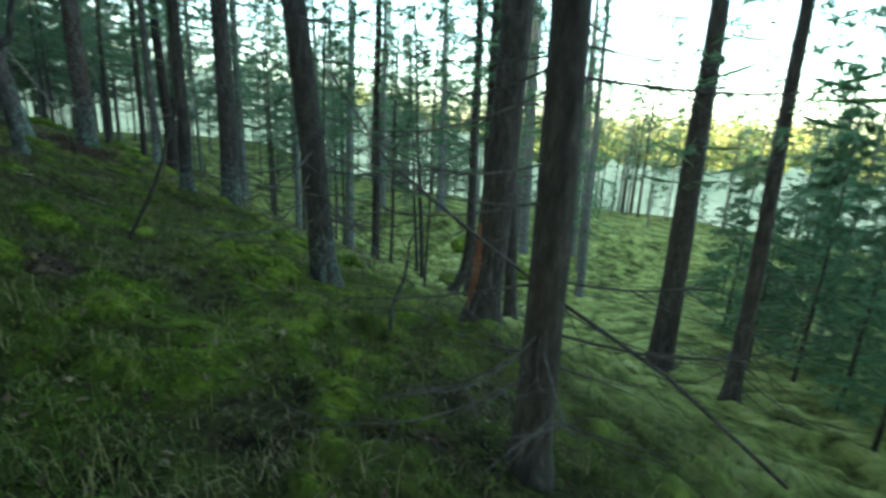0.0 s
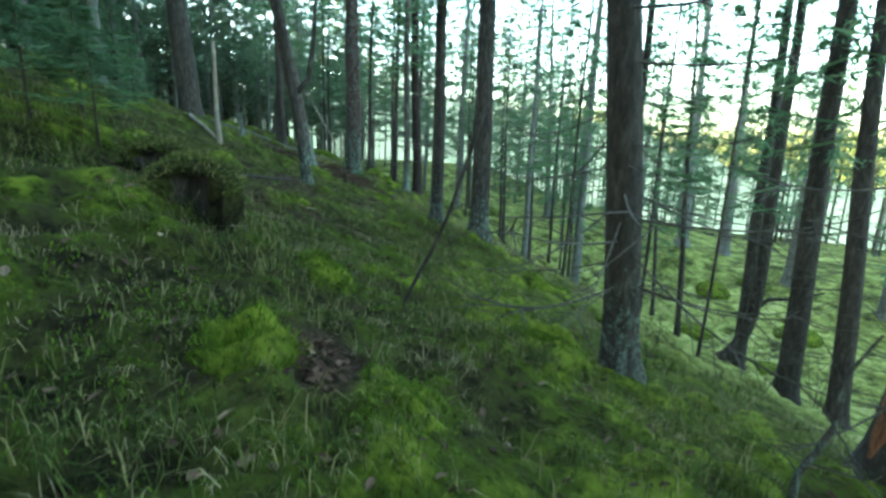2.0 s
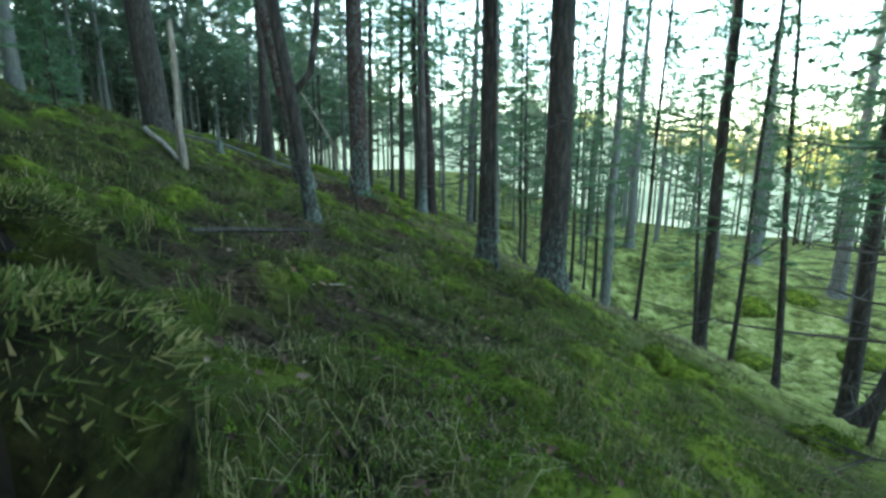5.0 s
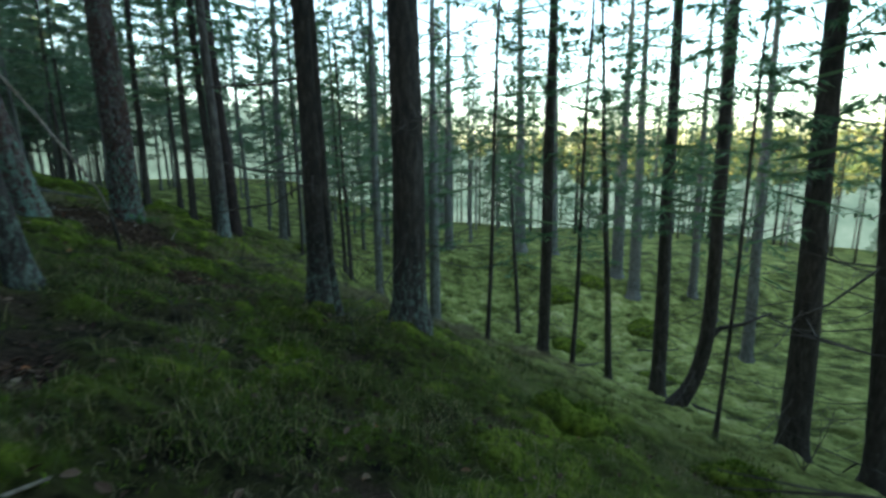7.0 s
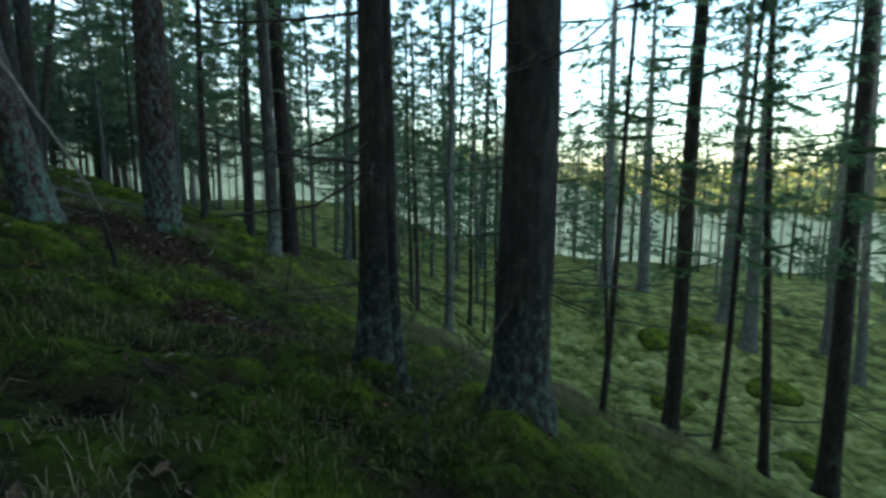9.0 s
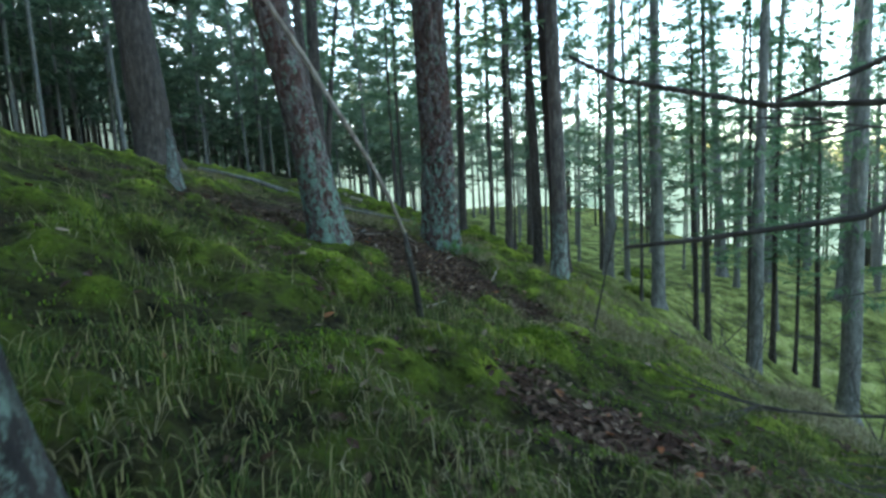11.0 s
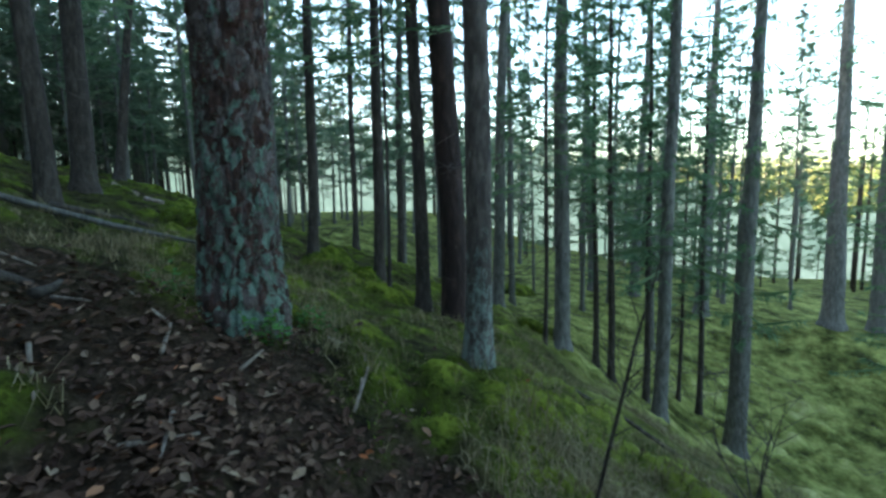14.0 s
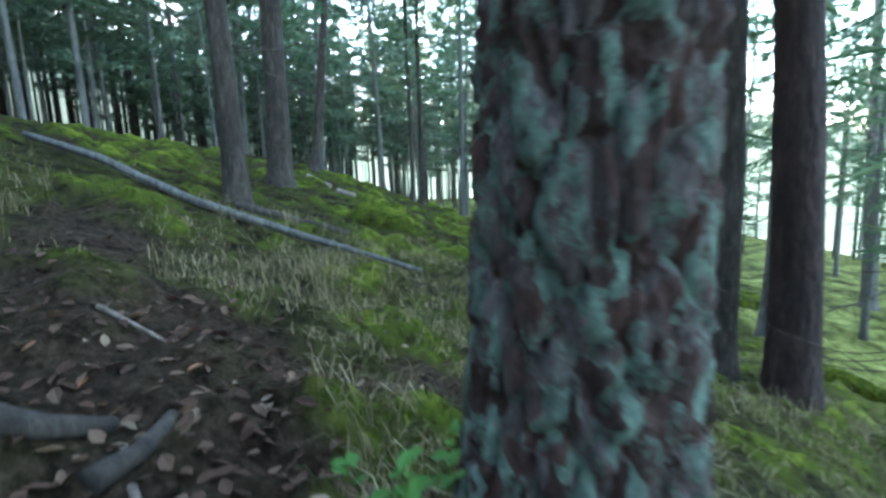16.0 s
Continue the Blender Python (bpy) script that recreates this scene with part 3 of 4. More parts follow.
def background_trees():
    """Woods further off, up the hill and in the valley, and unseen trees added behind for shade."""
    rnd = random.Random(5)
    stems = []
    for s in range(4):
        zs = [-0.5, 0, 0.3, 1, 3, 6, 10, 14, TALL]
        sway = [rnd.uniform(-0.12, 0.12) for _ in zs]
        v, f = tube([(sway[k] if z > 1 else 0, -sway[k] if z > 1 else 0, z) for k, z in enumerate(zs)],
                    [0.5 * (1 - 0.75 * max(z, 0) / TALL) * (1.35 if z <= 0 else 1) for z in zs], 8, 0, 0.05, s)
        me = bpy.data.meshes.new("trunk")
        me.from_pydata([tuple(q) for q in v], [], f)
        me.polygons.foreach_set("use_smooth", [True] * len(me.polygons))
        # lighter bark again, so haze is in the trunk's colour
        me.materials.append(GREY_BARK)
        stems.append(me)
    # sixth and seventh areas stay out of view, added to block light from behind
    areas = [(-46, -20, -12, 56, 105), (-44, -27, 14, 50, 45), (-22, 10, 38, 75, 50), (12, 36, -4, 60, 22), (-20, -6, 28, 40, 9), (-22, 6, -18, -3.5, 44), (6, 18, -14, 1, 12), (-21, -12, -3, 11, 14)]
    for x0, x1, y0, y1, count in areas:
        made = 0
        for _ in range(count * 8):
            x, y = rnd.uniform(x0, x1), rnd.uniform(y0, y1)
            if made >= count or x > -27 and 9 < y < 27 and x < -18 or any((x - a) ** 2 + (y - b) ** 2 < 2.6 for a, b in TREE_AT):
                continue
            made += 1
            TREE_AT.append((x, y))
            thing = tagged(new("background_spruce_tree"), "spruce of the dim woods around, those behind unseen and added for shade", "tree", "background trees")
            thing.location = (x, y, float(height(x, y)))
            d, grow = rnd.uniform(0.10, 0.27), rnd.uniform(0.75, 1.15)
            trunk = new("trunk", rnd.choice(stems))
            trunk.parent, trunk.scale = thing, (d, d, grow)
            trunk.rotation_euler = (rnd.uniform(-0.03, 0.03), rnd.uniform(-0.03, 0.03), rnd.uniform(0, 6))
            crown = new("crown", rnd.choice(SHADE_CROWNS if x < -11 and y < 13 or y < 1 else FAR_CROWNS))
            low = rnd.uniform(2.4, 5.2) if x < -15 else rnd.uniform(4.5, 8.0) if y > 36 else rnd.uniform(2.5, 5.0)
            crown.parent, crown.location = thing, (0, 0, low)
            crown.scale = (1.6, 1.6, (TALL * grow - low) / 13) if x < -18 else (1, 1, (TALL * grow - low) / 13)
            for k in range(2):
                twig = new("dead_branch", DEAD[rnd.randrange(8)])
                twig.parent = thing
                twig.matrix_basis = pose(0, 0, rnd.uniform(0.8, low), 0, rnd.uniform(-10, 20), rnd.uniform(0, 360)) @ Matrix.Scale(rnd.uniform(0.6, 1.4), 4)


background_trees()


def distant_woods():
    """Trees too far to tell apart, up the hill and deep in the valley, as one thicket."""
    rnd = random.Random(15)
    stems, sv, sf = [], [], []
    for _ in range(950):
        if rnd.random() < 0.91:
            x, y = rnd.uniform(-64, -40), rnd.uniform(-40, 85)
        else:
            ang, far = radians(rnd.uniform(12, 112)), rnd.uniform(42, 61)
            x, y = -6 + far * math.cos(ang), 14 + far * math.sin(ang)
        z, tall, d = float(height(x, y)), rnd.uniform(11, 18), rnd.uniform(0.15, 0.3)
        stems.append(tube([(x, y, z - 0.5), (x, y, z + tall * 0.5), (x, y, z + tall)], [d / 2, d / 3, 0.02], 5))
        for k in range(90):
            u = 0.24 + 0.72 * rnd.random() ** 0.8
            r, a = (0.35 + 2.0 * (1 - u)) * math.sqrt(rnd.random()), rnd.uniform(0, 6.28)
            p, size = Vector((x + r * math.cos(a), y + r * math.sin(a), z + 1.5 + (tall - 1.5) * u)), rnd.uniform(0.22, 0.6)
            o = len(sv)
            sv += [p + Vector((rnd.uniform(-1, 1), rnd.uniform(-1, 1), rnd.uniform(-0.5, 0.5))) * size for q in range(3)]
            sf.append((o, o + 1, o + 2))
    tagged(mesh_object("distant_stems", *join(*stems), SPRUCE_BARK), "crowded thin stems of the woods far off", "wood", kind="stuff")
    tagged(mesh_object("distant_foliage", sv, sf, HAZED_NEEDLES, None, False), "dim green foliage of the woods far off", "wood", kind="stuff")


distant_woods()


def far_wood():
    """The sunlit wood on the slope across the valley: many small ragged conifers in one mesh."""
    rnd = random.Random(9)
    verts, faces = [], []
    for _ in range(2600):
        ang, far = radians(rnd.uniform(-75, 100)), rnd.uniform(70, 260)
        x, y = -5 + far * math.cos(ang), 15 + far * math.sin(ang)
        z, tall = float(height(x, y)), rnd.uniform(7, 13)
        for k in range(34):
            u = rnd.random() ** 0.8
            r, a = (0.12 + 0.2 * (1 - u)) * tall * 0.75 * math.sqrt(rnd.random()), rnd.uniform(0, 6.28)
            p, size = Vector((x + r * math.cos(a), y + r * math.sin(a), z + tall * (0.12 + 0.88 * u))), tall * rnd.uniform(0.06, 0.12)
            o = len(verts)
            for q in range(3):
                verts.append(p + Vector((rnd.uniform(-1, 1), rnd.uniform(-1, 1), rnd.uniform(-0.8, 0.8))) * size)
            faces.append((o, o + 1, o + 2))
    tagged(mesh_object("far_wood", verts, faces, FAR_NEEDLES, None, False), "sunlit yellow-green wood on the slope across the valley", "wood", kind="stuff")


far_wood()


def mist_backdrop(name, start, end, radius, glow, top_at, label):
    """Stand-in for pale mist that hides what lies further off: a self-glowing curved sheet with a ragged top, more than
    fifty metres away.
    """
    m, t, s = material(name, 1.0)
    at = coords(t, (0.22, 0.22, 0.3), world_space=True)
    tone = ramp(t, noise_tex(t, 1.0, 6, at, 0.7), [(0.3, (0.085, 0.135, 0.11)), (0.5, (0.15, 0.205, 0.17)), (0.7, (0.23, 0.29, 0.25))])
    # haze brightness comes from the sheet's own emission, with no lamp behind it
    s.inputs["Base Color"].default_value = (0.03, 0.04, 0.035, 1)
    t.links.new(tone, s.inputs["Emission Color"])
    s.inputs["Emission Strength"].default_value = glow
    s.inputs["Specular IOR Level"].default_value = 0.0
    verts, faces, n = [], [], 721
    for k in range(n):
        u = k / (n - 1)
        ang = radians(start + (end - start) * u)
        x, y = -6 + radius * math.cos(ang), 14 + radius * math.sin(ang)
        low = float(height(x, y)) - 3
        top = top_at(u, low) + 2.2 * noise.noise((k * 0.07, 0, 1)) + 1.3 * noise.noise((k * 0.28, 0, 2)) + 0.9 * noise.noise((k * 0.9, 0, 3))
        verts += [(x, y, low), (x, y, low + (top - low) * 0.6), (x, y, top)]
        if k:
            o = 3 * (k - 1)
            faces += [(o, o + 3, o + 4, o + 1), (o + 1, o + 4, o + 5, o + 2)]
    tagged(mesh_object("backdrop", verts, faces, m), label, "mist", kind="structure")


mist_backdrop("valley_mist_glow", -35, 150, 64, 0.28, lambda u, low: -2.0 + 11 * float(ease(0.54, 0.78, u)), "glowing sheet standing in for pale green-grey mist over the valley")
mist_backdrop("hill_mist_glow", 118, 228, 66, 0.10, lambda u, low: low + 4 + 15 * float(ease(0.0, 0.4, u)), "glowing sheet standing in for dim green-grey mist up the hill")

# ---- the forest floor's growth ----
WALKED = [row[1].translation for row in PATH]


def near_walk(rnd, reach):
    """A random place beside the way walked, closer ones more often."""
    a = rnd.randrange(len(WALKED) - 1)
    u = rnd.random()
    p = WALKED[a].lerp(WALKED[a + 1], u)
    ang, r = rnd.uniform(0, 2 * math.pi), reach * rnd.random() ** 0.75
    return p.x + r * math.cos(ang), p.y + r * math.sin(ang)


def blades(name, count, reach, long, wide, lie, mat, label, category, bias, north=-99):
    rnd = random.Random(len(name))
    verts, faces = [], []
    while len(faces) < count * 2:
        x, y = near_walk(rnd, reach)
        if y < north or noise.noise((x * 0.8, y * 0.8, bias)) + rnd.uniform(-0.25, 0.25) < 0.04 or litter_at(x, y) > rnd.uniform(0.12, 0.5):
            continue
        rich = 0.6 + 1.1 * max(0, noise.noise((x * 1.9, y * 1.9, bias + 4)) + 0.25)
        z = ground_z(x, y) - 0.01
        tuft = rnd.randint(2, 5)
        for _ in range(tuft):
            h, ang, tilt = rnd.uniform(0.4, 1.3) * rich * long, rnd.uniform(0, 6.283), rnd.uniform(0.1, lie)
            out = Vector((math.cos(ang), math.sin(ang), 0))
            side = Vector((-out.y, out.x, 0)) * wide * rnd.uniform(0.6, 1.3)
            p = Vector((x + rnd.uniform(-0.03, 0.03), y + rnd.uniform(-0.03, 0.03), z))
            mid, tip = p + out * h * tilt * 0.35 + Vector((0, 0, h * 0.6)), p + out * h * tilt + Vector((0, 0, h * (1 - 0.45 * tilt)))
            o = len(verts)
            verts += [p - side, p + side, mid + side * 0.8, mid - side * 0.8, tip]
            faces += [(o, o + 1, o + 2, o + 3), (o + 3, o + 2, o + 4)]
    tagged(mesh_object(name, verts, faces, mat, None, False), label, category, kind="stuff")


blades("grass", 85000, 7.5, 0.15, 0.003, 1.6, BLADES, "thin green and straw-coloured forest grass", "grass", 2.0)
blades("dry_grass", 24000, 6.0, 0.12, 0.0022, 1.7, STRAW, "dry straw-coloured grass among the moss", "grass", 21.0)
blades("straw_grass", 42000, 8.0, 0.15, 0.003, 1.8, STRAW, "long faded straw-coloured grass on the upper slope", "grass", 3.3, 14.5)
blades("moss_sprigs", 100000, 4.5, 0.036, 0.0045, 1.1, MOSS, "bright green moss on the forest floor", "moss", 7.0)


def leaf_litter():
    rnd = random.Random(3)
    verts, faces = [], []
    for _ in range(120000):
        x, y = near_walk(rnd, 4.0)
        if litter_at(x, y) + rnd.uniform(-0.25, 0.25) < (0.42 if y > 12 else 0.85) and rnd.random() > 0.02:
            continue
        z, ang, size = ground_z(x, y) + rnd.uniform(0.005, 0.03), rnd.uniform(0, 6.28), rnd.uniform(0.014, 0.038)
        m = Matrix.Translation((x, y, z)) @ Euler((rnd.uniform(-0.6, 0.6), rnd.uniform(-0.6, 0.6), ang)).to_matrix().to_4x4()
        curl = rnd.uniform(0.1, 0.5) * size
        shape = [(-1.2, 0, 0.2), (-0.4, 0.62, 0.9), (0.5, 0.5, 1.0), (1.25, 0, 0.3), (0.5, -0.5, 1.0), (-0.4, -0.62, 0.9), (0, 0, 0)]
        o = len(verts)
        verts += [m @ Vector((a * size, b * size, c * curl)) for a, b, c in shape]
        faces += [(o + k, o + (k + 1) % 6, o + 6) for k in range(6)]
    tagged(mesh_object("leaf_litter", verts, faces, LEAVES, None, False), "brown and orange fallen leaves strewn on moss", "leaves", kind="stuff")


leaf_litter()


# ---- sticks, logs, mounds and young trees ----
def stem(name, points, radii, mat, label, category, parts=(), sides=9):
    """A dead stick or log along world points: an empty at its first point, its wood and its twigs."""
    foot = Vector(points[0])
    thing = tagged(new(name), label, category)
    thing.location = foot
    fine, rs = [], []
    for k in range(len(points) - 1):
        for q in range(4):
            u = q / 4
            p = Vector(points[k]).lerp(Vector(points[k + 1]), u)
            w = radii[k] + (radii[k + 1] - radii[k]) * u
            fine.append(p - foot + Vector((noise.noise(p * 3), noise.noise(p * 3 + Vector((5, 0, 0))), 0)) * w * 0.5)
            rs.append(w)
    fine.append(Vector(points[-1]) - foot)
    rs.append(radii[-1])
    mesh_object("wood", *tube(fine, rs, sides, 0, 0.12, len(fine)), mat, thing)
    for at, to, r in parts:
        a, b = Vector(at) - foot, Vector(to) - foot
        mid = (a + b) / 2 + Vector((0, 0, 0.06 * (b - a).length))
        mesh_object("twig", *tube([a, mid, b], [r, r * 0.7, r * 0.3], 5), mat, thing)
    return thing


def lying(name, places, r, mat, label, category, lift=0.4, taper=0.5):
    n = len(places)
    return stem(name, [(x, y, ground_z(x, y) + r * lift) for x, y in places], [r * (1 - taper * k / (n - 1)) for k in range(n)], mat, label, category)


def limb(thing, name, points, radii, mat, label=""):
    """A bent limb along world points, as a part of a thing."""
    foot = thing.location
    return mesh_object(name, *tube([Vector(p) - foot for p in points], radii, 8, 0, 0.12, len(points)), mat, thing, True, label)


pole = stem("dead_pole", [(-9.42, 12.54, 1.06), (-9.43, 12.39, 1.36), (-9.58, 12.37, 1.62), (-9.93, 12.33, 2.18), (-10.5, 12.3, 3.0)], [0.013, 0.014, 0.018, 0.021, 0.02], PALE_WOOD,
            "pale barkless dead pole leaning towards a pine", "stick")
limb(pole, "bark_end", [(-9.52, 12.80, ground_z(-9.52, 12.8) - 0.05), (-9.50, 12.75, 0.42), (-9.45, 12.66, 0.62), (-9.44, 12.6, 0.85), (-9.42, 12.53, 1.08)],
     [0.036, 0.030, 0.027, 0.021, 0.015], SPRUCE_BARK, "crooked dark lower end with its bark")
stem("crooked_stick", [(-3.30, 5.02, 0.2), (-3.12, 5.16, 0.63), (-2.92, 5.12, 1.05), (-2.77, 5.22, 1.62), (-2.65, 5.21, 1.9)], [0.016, 0.018, 0.016, 0.019, 0.008], SPRUCE_BARK,
     "crooked dead stick leaning out of the moss", "stick", [((-2.78, 5.2, 1.55), (-2.7, 5.1, 2.3), 0.008), ((-2.95, 5.12, 1.0), (-2.75, 5.0, 1.1), 0.006)])
stem("fallen_stick", [(-7.75, 6.25, 1.28), (-7.34, 6.67, 1.08), (-7.12, 7.3, 1.0), (-6.92, 8.05, 0.90)], [0.016, 0.024, 0.024, 0.012], SPRUCE_BARK,
     "dead brown stick lying on the grassy slope", "stick", [((-7.12, 7.3, 1.0), (-7.05, 7.45, 0.85), 0.008), ((-7.3, 6.8, 1.05), (-7.2, 6.9, 0.9), 0.007)])
stem("pale_stick", [(-5.0, 3.72, 0.93), (-5.2, 3.9, 0.97), (-5.3, 4.15, 1.1), (-5.3, 4.5, 1.22)], [0.010, 0.014, 0.014, 0.008], PALE_WOOD,
     "pale dead stick leaning on a mossy hummock", "stick")
stem("fallen_log", [(-19.6, 16.7, 2.45), (-17.7, 16.95, 2.02), (-16.1, 17.2, 1.5), (-15.0, 17.75, 1.10), (-13.6, 17.9, 0.84)], [0.045, 0.05, 0.045, 0.04, 0.02], GREY_BARK, "long thin fallen log bleached grey on the slope", "log")
lying("fallen_log", [(-16.2, 17.75), (-15.4, 18.4), (-14.9, 18.85)], 0.05, DEAD_WOOD, "short mossy fallen log beside a long one", "log", 0.6)
lying("birch_log", [(-12.0, 9.9), (-11.0, 9.5), (-10.25, 9.1)], 0.055, PALE_WOOD, "pale fallen birch log pointing downhill", "log", 1.5)
stem("birch_stub", [(-10.2, 9.15, ground_z(-10.2, 9.15) - 0.1), (-10.22, 9.16, 2.2), (-10.25, 9.2, 3.6)], [0.06, 0.05, 0.035], PALE_WOOD, "thin white birch stub standing by a log", "tree stub")
stem("lichen_stub", [(-13.74, 13.07, ground_z(-13.74, 13.07) - 0.12), (-13.76, 13.08, ground_z(-13.74, 13.07) + 0.25), (-13.8, 13.1, ground_z(-13.74, 13.07) + 0.72)], [0.13, 0.07, 0.025], PALE_BARK, "short broken stub pale with lichen on the slope", "tree stub")
stem("dead_sapling", [(-0.75, 3.5, 1.85), (-0.32, 3.35, 1.26), (0.38, 3.21, 0.75), (0.96, 3.09, 0.35), (1.69, 2.98, -0.1), (2.6, 2.78, -0.85)], [0.006, 0.011, 0.013, 0.014, 0.015, 0.016], DEAD_WOOD,
     "long thin dead sapling hung across the spruces", "stick",
     [((-0.32, 3.35, 1.26), (-0.1, 3.3, 1.7), 0.006), ((0.38, 3.21, 0.75), (0.9, 3.1, 0.85), 0.006), ((0.96, 3.09, 0.35), (1.2, 3.0, -0.2), 0.006), ((1.69, 2.98, -0.1), (2.1, 3.2, 0.0), 0.006)])
stem("mossy_sapling", [(-0.43, 4.85, -0.72), (-0.40, 4.87, -0.4), (-0.27, 4.9, -0.05), (-0.24, 4.95, 0.3), (-0.12, 4.97, 0.55)], [0.026, 0.022, 0.018, 0.013, 0.006], LICHEN_BARK,
     "short dead sapling furred with moss beside a spruce", "sapling", [((-0.27, 4.9, -0.05), (-0.1, 4.85, -0.3), 0.007), ((-0.25, 4.93, 0.2), (-0.42, 4.9, 0.5), 0.006), ((-0.4, 4.87, -0.4), (-0.55, 4.8, -0.2), 0.006)])
stem("slim_sapling", [(-9.0, 15.7, ground_z(-9.0, 15.7) - 0.04), (-8.86, 15.74, 0.15), (-8.76, 15.78, 0.62), (-8.64, 15.8, 1.1)], [0.012, 0.011, 0.008, 0.003], SPRUCE_BARK,
     "slim bent sapling with a few bare twigs", "sapling", [((-8.8, 15.76, 0.4), (-8.62, 15.8, 0.55), 0.005), ((-8.74, 15.78, 0.7), (-8.85, 15.7, 1.0), 0.004), ((-8.88, 15.73, 0.08), (-8.7, 15.7, 0.2), 0.005)])
for at in ([(-10.94, 15.3), (-11.02, 15.6)], [(-11.75, 14.73), (-11.31, 14.47)], [(-10.89, 14.79), (-10.72, 14.55)], [(-10.39, 15.62), (-10.5, 16.05)],
           [(-11.03, 16.4), (-10.6, 16.2), (-10.44, 15.77)], [(-12.45, 15.3), (-11.95, 15.2)], [(-9.79, 13.24), (-9.92, 13.6), (-9.99, 13.86)],
           [(-9.98, 14.23), (-10.05, 14.6), (-10.07, 15.04)], [(-13.6, 15.6), (-13.3, 15.75)], [(-10.95, 14.55), (-10.7, 14.75)], [(-11.3, 15.1), (-11.5, 15.35), (-11.9, 15.4)],
           [(-5.3, 4.2), (-4.95, 4.45), (-4.6, 4.6)], [(-6.3, 7.0), (-6.15, 7.35)], [(-7.8, 7.9), (-8.3, 8.3)], [(-12.7, 14.6), (-12.2, 14.9)]):
    lying("twig_on_ground", at, 0.013, PALE_WOOD, "bleached dead twig lying among leaves and moss", "twig", 1.6)
lying("fallen_branch", [(-9.3, 19.2), (-8.5, 18.9), (-7.9, 18.4), (-7.0, 16.9)], 0.03, DEAD_WOOD, "long dead branch lying down the grassy slope", "branch", 1.2)
for at in ([(0.4, 22.6), (1.2, 22.9), (2.1, 23.6)], [(4.0, 25.2), (4.9, 25.0), (5.9, 25.3)], [(2.6, 18.6), (3.3, 17.9), (3.8, 17.0)], [(-3.2, 19.4), (-2.6, 18.8), (-1.9, 18.5)]):
    lying("fallen_branch", at, 0.045, DEAD_WOOD, "dead branch lying on the pale valley floor", "branch", 1.0)
for at in ([(-19.9, 21.5), (-19.5, 21.7)], [(-19.6, 21.3), (-19.2, 21.6)], [(-19.2, 21.8), (-18.8, 21.9)]):
    lying("short_log", at, 0.07, PALE_WOOD, "short pale cut log lying on the upper slope", "log", 0.7, 0.2)
lying("rotten_branch", [(-12.75, 15.02), (-12.7, 15.2), (-12.74, 15.36)], 0.05, DEAD_WOOD, "grey rotten branch lying in leaf litter", "branch", 0.8)
lying("rotten_branch", [(-12.5, 15.22), (-12.55, 15.36), (-12.66, 15.5)], 0.04, DEAD_WOOD, "grey rotten branch lying in leaf litter", "branch", 0.8)

# the forked stem of the crooked birch
limb(bent, "dead_limb", [bent.location + Vector(v) for v in ((0.55, -0.05, 1.6), (0.8, -0.08, 1.9), (1.3, -0.1, 2.0), (1.9, -0.1, 2.25))], [0.07, 0.06, 0.045, 0.02], SPRUCE_BARK)
limb(crooked, "forked_limb", [(-8.78, 9.86, 2.45), (-8.5, 10.1, 2.9), (-8.42, 10.2, 3.6), (-8.35, 10.3, 5.0)], [0.06, 0.055, 0.05, 0.03], LICHEN_BARK)
for line in ([(-6.50, 12.33, 1.55), (-7.23, 12.27, 1.63), (-7.79, 12.11, 1.81), (-8.0, 12.08, 1.95)],
             [(-6.50, 12.33, 1.89), (-6.8, 12.36, 1.78), (-7.0, 12.32, 1.70), (-7.2, 12.28, 1.64)],
             [(-6.50, 12.28, 1.42), (-6.92, 12.20, 1.16), (-7.5, 11.98, 1.09), (-7.72, 11.92, 1.07)],
             [(-6.45, 12.2, 2.80), (-6.9, 12.0, 2.70), (-7.4, 11.9, 2.66), (-7.8, 11.8, 2.66)]):
    limb(grey, "dead_bough", line, [0.016 - 0.0027 * k for k in range(len(line))], DEAD_WOOD)


def bare_shrub(x, y, tall, seed):
    """A leafless bush: thin upright stems, each with its side twigs."""
    rnd = random.Random(seed)
    thing = tagged(new("bare_shrub"), "leafless shrub of thin dark stems on the slope", "shrub", "bare shrubs")
    thing.location = (x, y, ground_z(x, y))
    for k in range(5):
        stalk = new("stalk", DEAD[rnd.randrange(8)])
        stalk.parent = thing
        stalk.matrix_basis = pose(rnd.uniform(-0.08, 0.08), rnd.uniform(-0.08, 0.08), -0.05, 0, rnd.uniform(-88, -62), rnd.uniform(0, 360)) @ Matrix.Scale(tall * rnd.uniform(0.7, 1.15), 4)


for at in ((-7.35, 18.4, 1.3, 1), (1.0, 12.2, 1.2, 2), (-6.4, 8.9, 0.7, 4), (-5.9, 17.5, 1.4, 5), (2.6, 14.5, 1.5, 6), (-8.2, 24.2, 2.4, 7), (-1.2, 8.4, 0.8, 8)):
    bare_shrub(*at)


